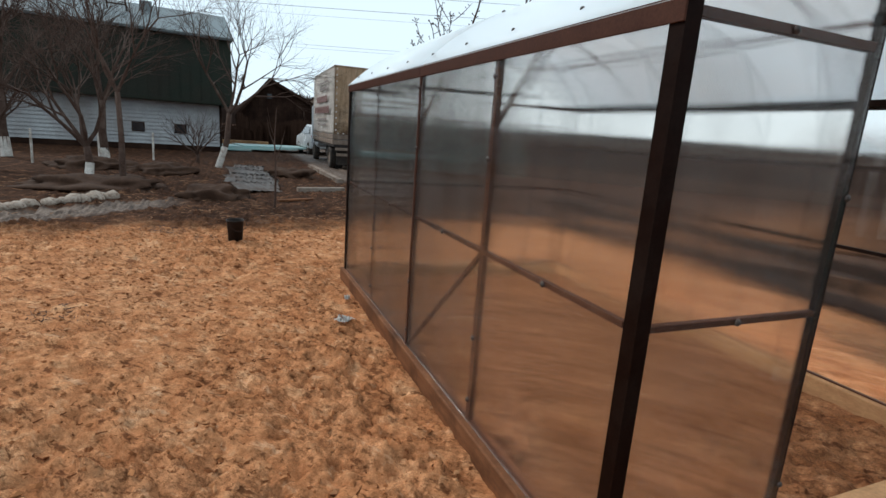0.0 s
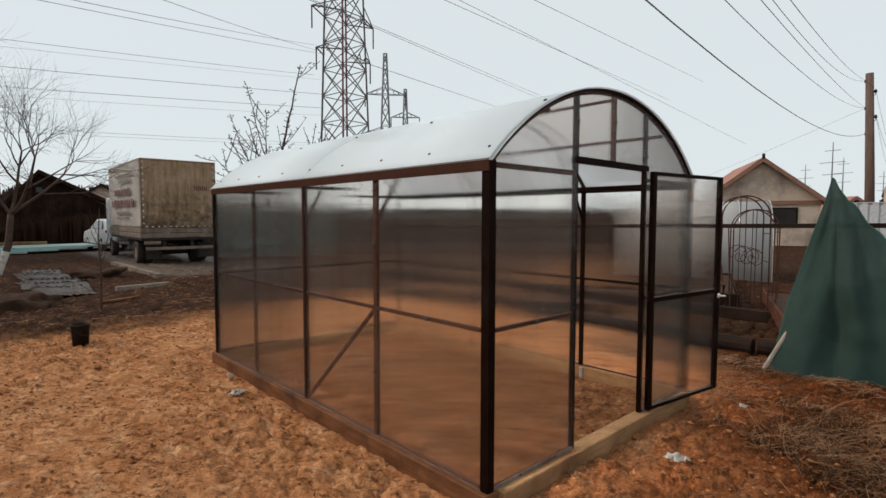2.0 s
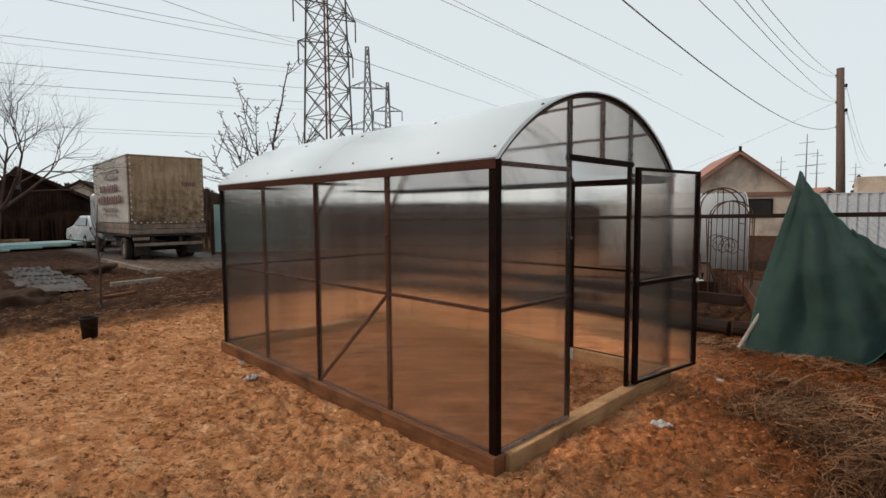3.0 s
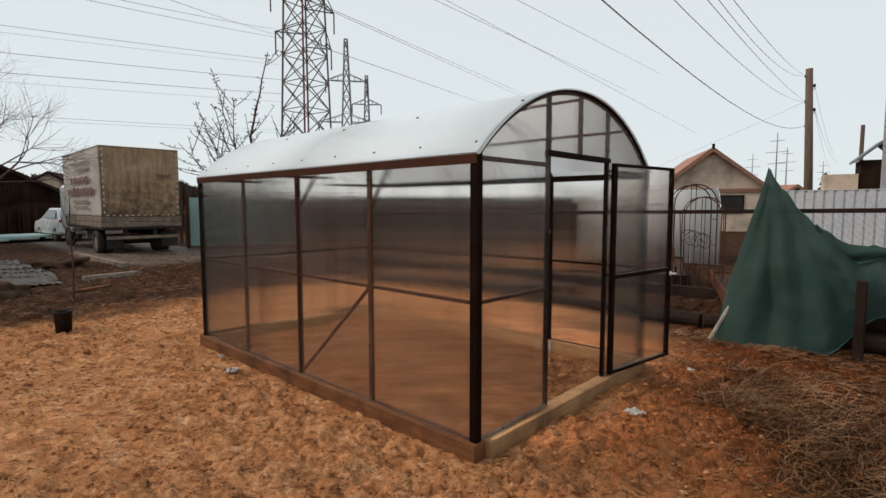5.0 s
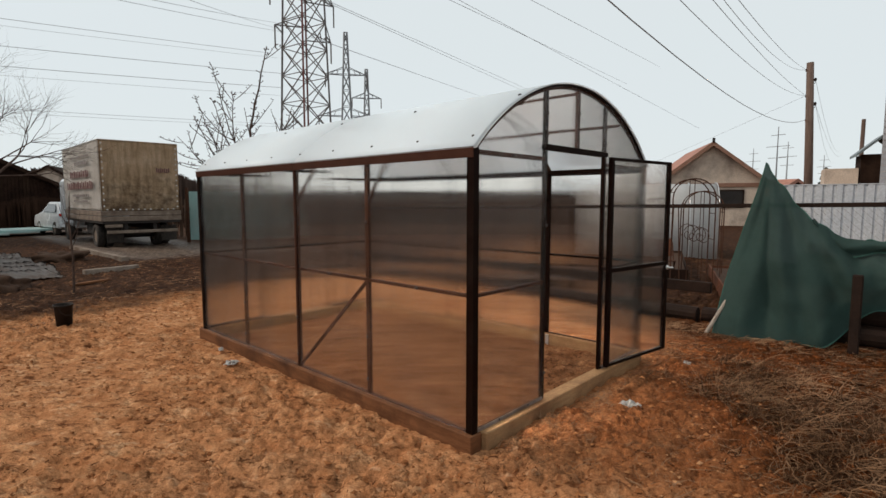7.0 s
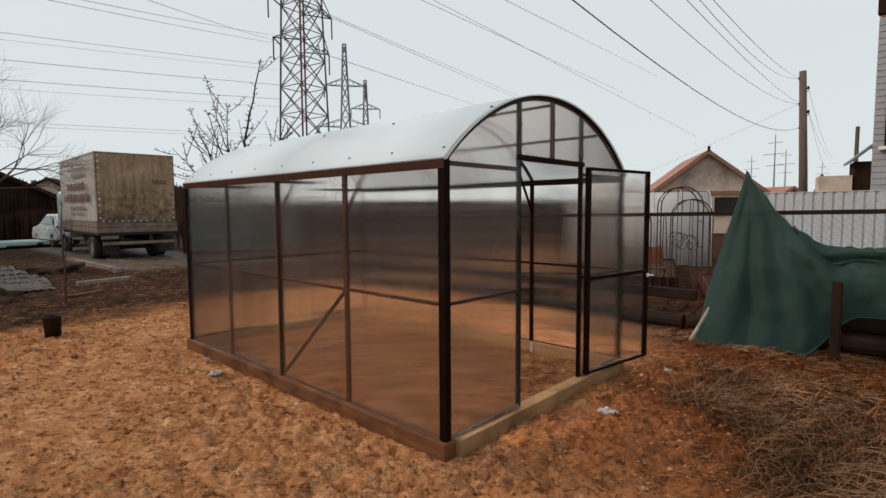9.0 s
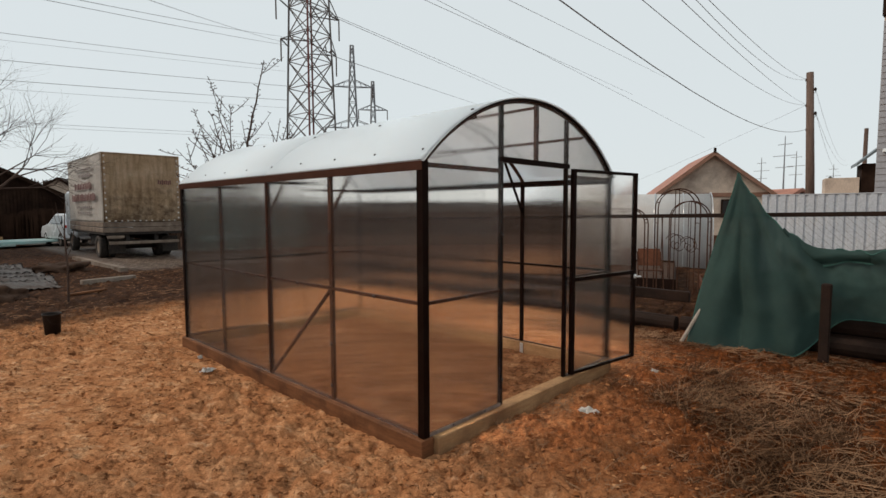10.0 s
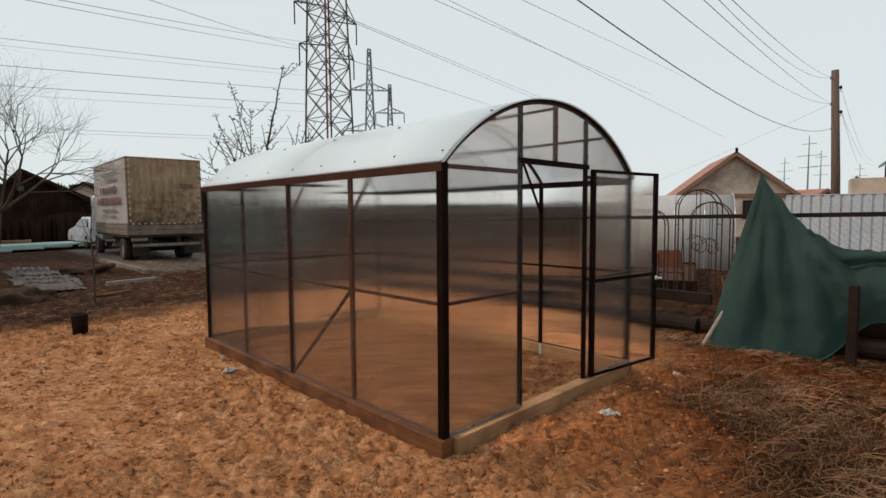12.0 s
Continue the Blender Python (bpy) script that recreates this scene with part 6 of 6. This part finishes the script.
LVL = (
    ((5.06, 0.8, 4.5), (30.28, 2.97, 6.92), 0.75, 1.2),
    ((6.57, 0.84, 4.96), (30.28, 2.97, 6.92), 0.67, 0.49),
    ((7.64, 0.97, 5.29), (30.28, 3.02, 8.22), 0.6, 1.17),
    ((7.16, 0.59, 5.03), (30.28, 3.02, 8.22), 0.67, 0.56),
    ((2.78, 0.78, 3.89), (30.29, 2.92, 5.7), 0.75, 1.95),
    ((40.53, 14.46, 4.67), (30.28, 2.97, 6.92), 0.4, 0.1),
    ((77.23, 6.48, 7.43), (30.34, 2.63, 7.69), 0, 1.0),
    ((77.26, 6.2, 6.95), (30.34, 2.58, 6.48), 0, 1.0),
    ((77.17, 6.96, 6.11), (30.34, 2.58, 6.48), 0, 0.9),
)
for p, q, ext, sag in LVL:
    cable(p, q, 0.010 if sag > 1.4 else 0.0065, sag, "thin dark low-voltage overhead wire", WIRE_DARK, ext)


# ---- lattice pylons ----
def pylon(x, y, rz, h, s0, s1, mat, mat2, levels, r, arms, lab):
    t = thing("pylon", lab, "pylon", "power pylons", pose(x, y, 0, 0, 0, rz))
    def corner(k, z):
        s = (s0 + (s1 - s0) * z / h) / 2
        return Vector(((s, s, -s, -s)[k], (s, -s, -s, s)[k], z))
    for k in range(4):
        part("leg", bar(bmesh.new(), corner(k, 0), corner(k, h), r * 2.2, r * 2.2), mat if k % 2 else mat2, t)
    zs = [h * (1 - (1 - i / levels) ** 1.12) for i in range(levels + 1)]
    for k in range(4):
        bm = bmesh.new()
        for i in range(levels):
            a, b = zs[i], zs[i + 1]
            bar(bm, corner(k, a), corner((k + 1) % 4, b), r, r)
            bar(bm, corner((k + 1) % 4, a), corner(k, b), r, r)
            bar(bm, corner(k, b), corner((k + 1) % 4, b), r * 0.9, r * 0.9)
        part("lattice_face", bm, mat, t)
    for z, ln in arms:
        s = (s0 + (s1 - s0) * z / h) / 2
        for e in (-1, 1):
            bm = bmesh.new()
            tip = Vector((e * (s + ln), 0, z))
            for yy in (-s, s):
                bar(bm, (e * s, yy, z), tip, r * 1.2, r * 1.2)
                bar(bm, (e * s, yy, z + 0.13 * ln + 0.8), tip, r, r)
            for f in (0.35, 0.7):
                bar(bm, (e * (s + ln * f), 0, z), (e * (s + ln * f * 0.8), 0, z + (0.13 * ln + 0.8) * (1 - f)), r, r)
            arm = part("crossarm", bm, mat, t)
            part("insulator_string", tube(bmesh.new(), [(e * (s + ln), 0, z), (e * (s + ln), 0, z - 2.3)], r * 0.9, 6), BARK, arm)
    return t


pylon(29.7, 48.3, 8, 46, 4.15, 1.9, PYLON, PYLON_RED, 17, 0.085, ((19.3, 2.2), (23.4, 2.8), (30, 5), (37, 4)), "tall red and grey steel lattice pylon")
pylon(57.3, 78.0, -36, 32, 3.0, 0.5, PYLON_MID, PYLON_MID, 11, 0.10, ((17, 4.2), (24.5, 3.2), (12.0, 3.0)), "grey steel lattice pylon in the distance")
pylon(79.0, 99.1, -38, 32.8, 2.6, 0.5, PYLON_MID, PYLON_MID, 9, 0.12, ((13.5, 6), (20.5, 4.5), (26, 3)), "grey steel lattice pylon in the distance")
for x, y, h, sz in ((115.6, 20.1, 15.5, 0.14), (290.5, 62.9, 26.7, 0.30), (273.6, 45.7, 27.2, 0.30), (345.0, 41.2, 25.4, 0.30)):
    t = thing("pylon", "slim distant power line mast", "pylon", "power pylons", pose(x, y, 0, 0, 0, 15))
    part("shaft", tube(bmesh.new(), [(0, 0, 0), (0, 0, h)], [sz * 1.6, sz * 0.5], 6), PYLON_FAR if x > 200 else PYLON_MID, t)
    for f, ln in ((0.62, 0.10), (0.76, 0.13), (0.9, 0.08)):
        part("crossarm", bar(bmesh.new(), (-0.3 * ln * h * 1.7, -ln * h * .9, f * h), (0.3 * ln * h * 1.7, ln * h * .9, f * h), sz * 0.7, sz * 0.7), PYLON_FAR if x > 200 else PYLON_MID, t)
HVL = (((6.8, 67.2, 19.7), (36.7, 67.6, 22.3)), ((6.8, 67.2, 19.0), (37.4, 67.2, 21.7)), ((6.7, 67.2, 17.0), (37.7, 67.0, 19.6)), ((6.5, 67.2, 15.0), (37.8, 66.9, 17.6)), ((6.5, 67.2, 14.1), (37.8, 66.9, 16.5)), ((6.3, 67.3, 10.8), (42, 72.5, 13.4)), ((6.2, 67.3, 10.4), (42, 72.5, 13.0)))
for k, (p, q) in enumerate(HVL):
    cable(p, q, (0.026, 0.016, 0.03, 0.03, 0.016, 0.02, 0.016)[k], 0.4, "distant high-voltage line across the sky", WIRE, 1.6)
for p, q in (((7.1, 31.5, 12.6), (28.0, 49.5, 19.4)), ((10.5, 30.3, 13.2), (27.5, 49.8, 19.7)), ((8.7, 31.0, 12.9), (27.3, 49.9, 20.3))):
    cable(p, q, 0.014, 0.15, "high-voltage line running to the pylon", WIRE, 0.5)
for p, q in (((31.0, 45.2, 22.2), (121.7, 82.0, 32.3)), ((31.5, 44.9, 21.8), (121.3, 82.6, 31.7)), ((33.3, 43.5, 17.1), (114.4, 91.9, 30.4)), ((40.5, 36.8, 22.8), (134.5, 58.9, 32.2)), ((41.1, 36.1, 22.8), (140.8, 42.3, 19.7)), ((45.7, 30.0, 22.5), (137.6, 51.5, 35.9))):
    cable(p, q, 0.03, 0.0, "high-voltage line leading away into the distance", WIRE, 0.12)

# ---- woods and brush on the skyline ----


def brushwood(name, arcs, lab, seed, mat):
    """Far bare woods: many thin upright tufts along an arc, uneven in height."""
    rng = random.Random(seed)
    verts, faces = [], []
    for a0, a1, d0, d1, h, count in arcs:
        for i in range(count):
            a = radians(rng.uniform(a0, a1))
            d = rng.uniform(d0, d1)
            x, y = -2 + d * math.sin(a), -2 + d * math.cos(a)
            hh = h * (0.55 + 0.45 * noise.noise(Vector((a * 14, d * 0.004, seed))) + 0.12 * rng.random())
            w = hh * rng.uniform(0.015, 0.04)
            k = len(verts)
            cx, cy = math.cos(a), -math.sin(a)
            for f, ww in ((0, 0.7), (0.6, 1.0), (0.9, 0.8), (1.0, 0.3)):
                j = rng.uniform(-.35, .35) * w
                verts.append((x - cx * w * ww + j, y - cy * w * ww, hh * f))
                verts.append((x + cx * w * ww + j, y + cy * w * ww + w * 0.4, hh * f * rng.uniform(0.93, 1.03)))
            for j in range(3):
                faces.append((k + 2 * j, k + 2 * j + 1, k + 2 * j + 3, k + 2 * j + 2))
    me = bpy.data.meshes.new(name)
    me.from_pydata(verts, [], faces)
    me.materials.append(mat)
    return tagged(new(name, me), lab, "woods", kind="stuff")


brushwood("woods", ((-40, 24, 170, 260, 12.5, 20000), (24, 62, 200, 300, 9, 5000), (62, 110, 200, 330, 7, 6000)), "bare brown woods along the skyline", 2, BRUSH_FAR)
brushwood("brush", ((-2, 4, 36, 42, 1.4, 500), (4, 13, 36, 41.5, 2.5, 1700), (2, 5, 44, 60, 2.6, 260), (11, 62, 32, 46, 2.1, 2200)), "bare brown shrubs behind the yard", 3, BRUSH)
bm = bmesh.new()
rng = random.Random(4)
for k in range(300):
    z = rng.random() ** 0.8
    r = 1.25 * (1 - z) + 0.1
    a = rng.random() * 6.283
    p = Vector((0, 0, 0.6 + z * 3.4))
    bar(bm, p, p + Vector((r * math.cos(a), r * math.sin(a), -0.25 * r - 0.1)), 0.16 * (1 - z) + 0.05, 0.1)
sp = thing("spruce", "small dark spruce tree behind the fence", "tree", at=pose(44.0, 3.6, -0.1))
part("crown", bm, CONIFER, sp)
part("trunk", tube(bmesh.new(), [(0, 0, 0), (0, 0, 4)], [0.09, 0.02], 6), BARK, sp)
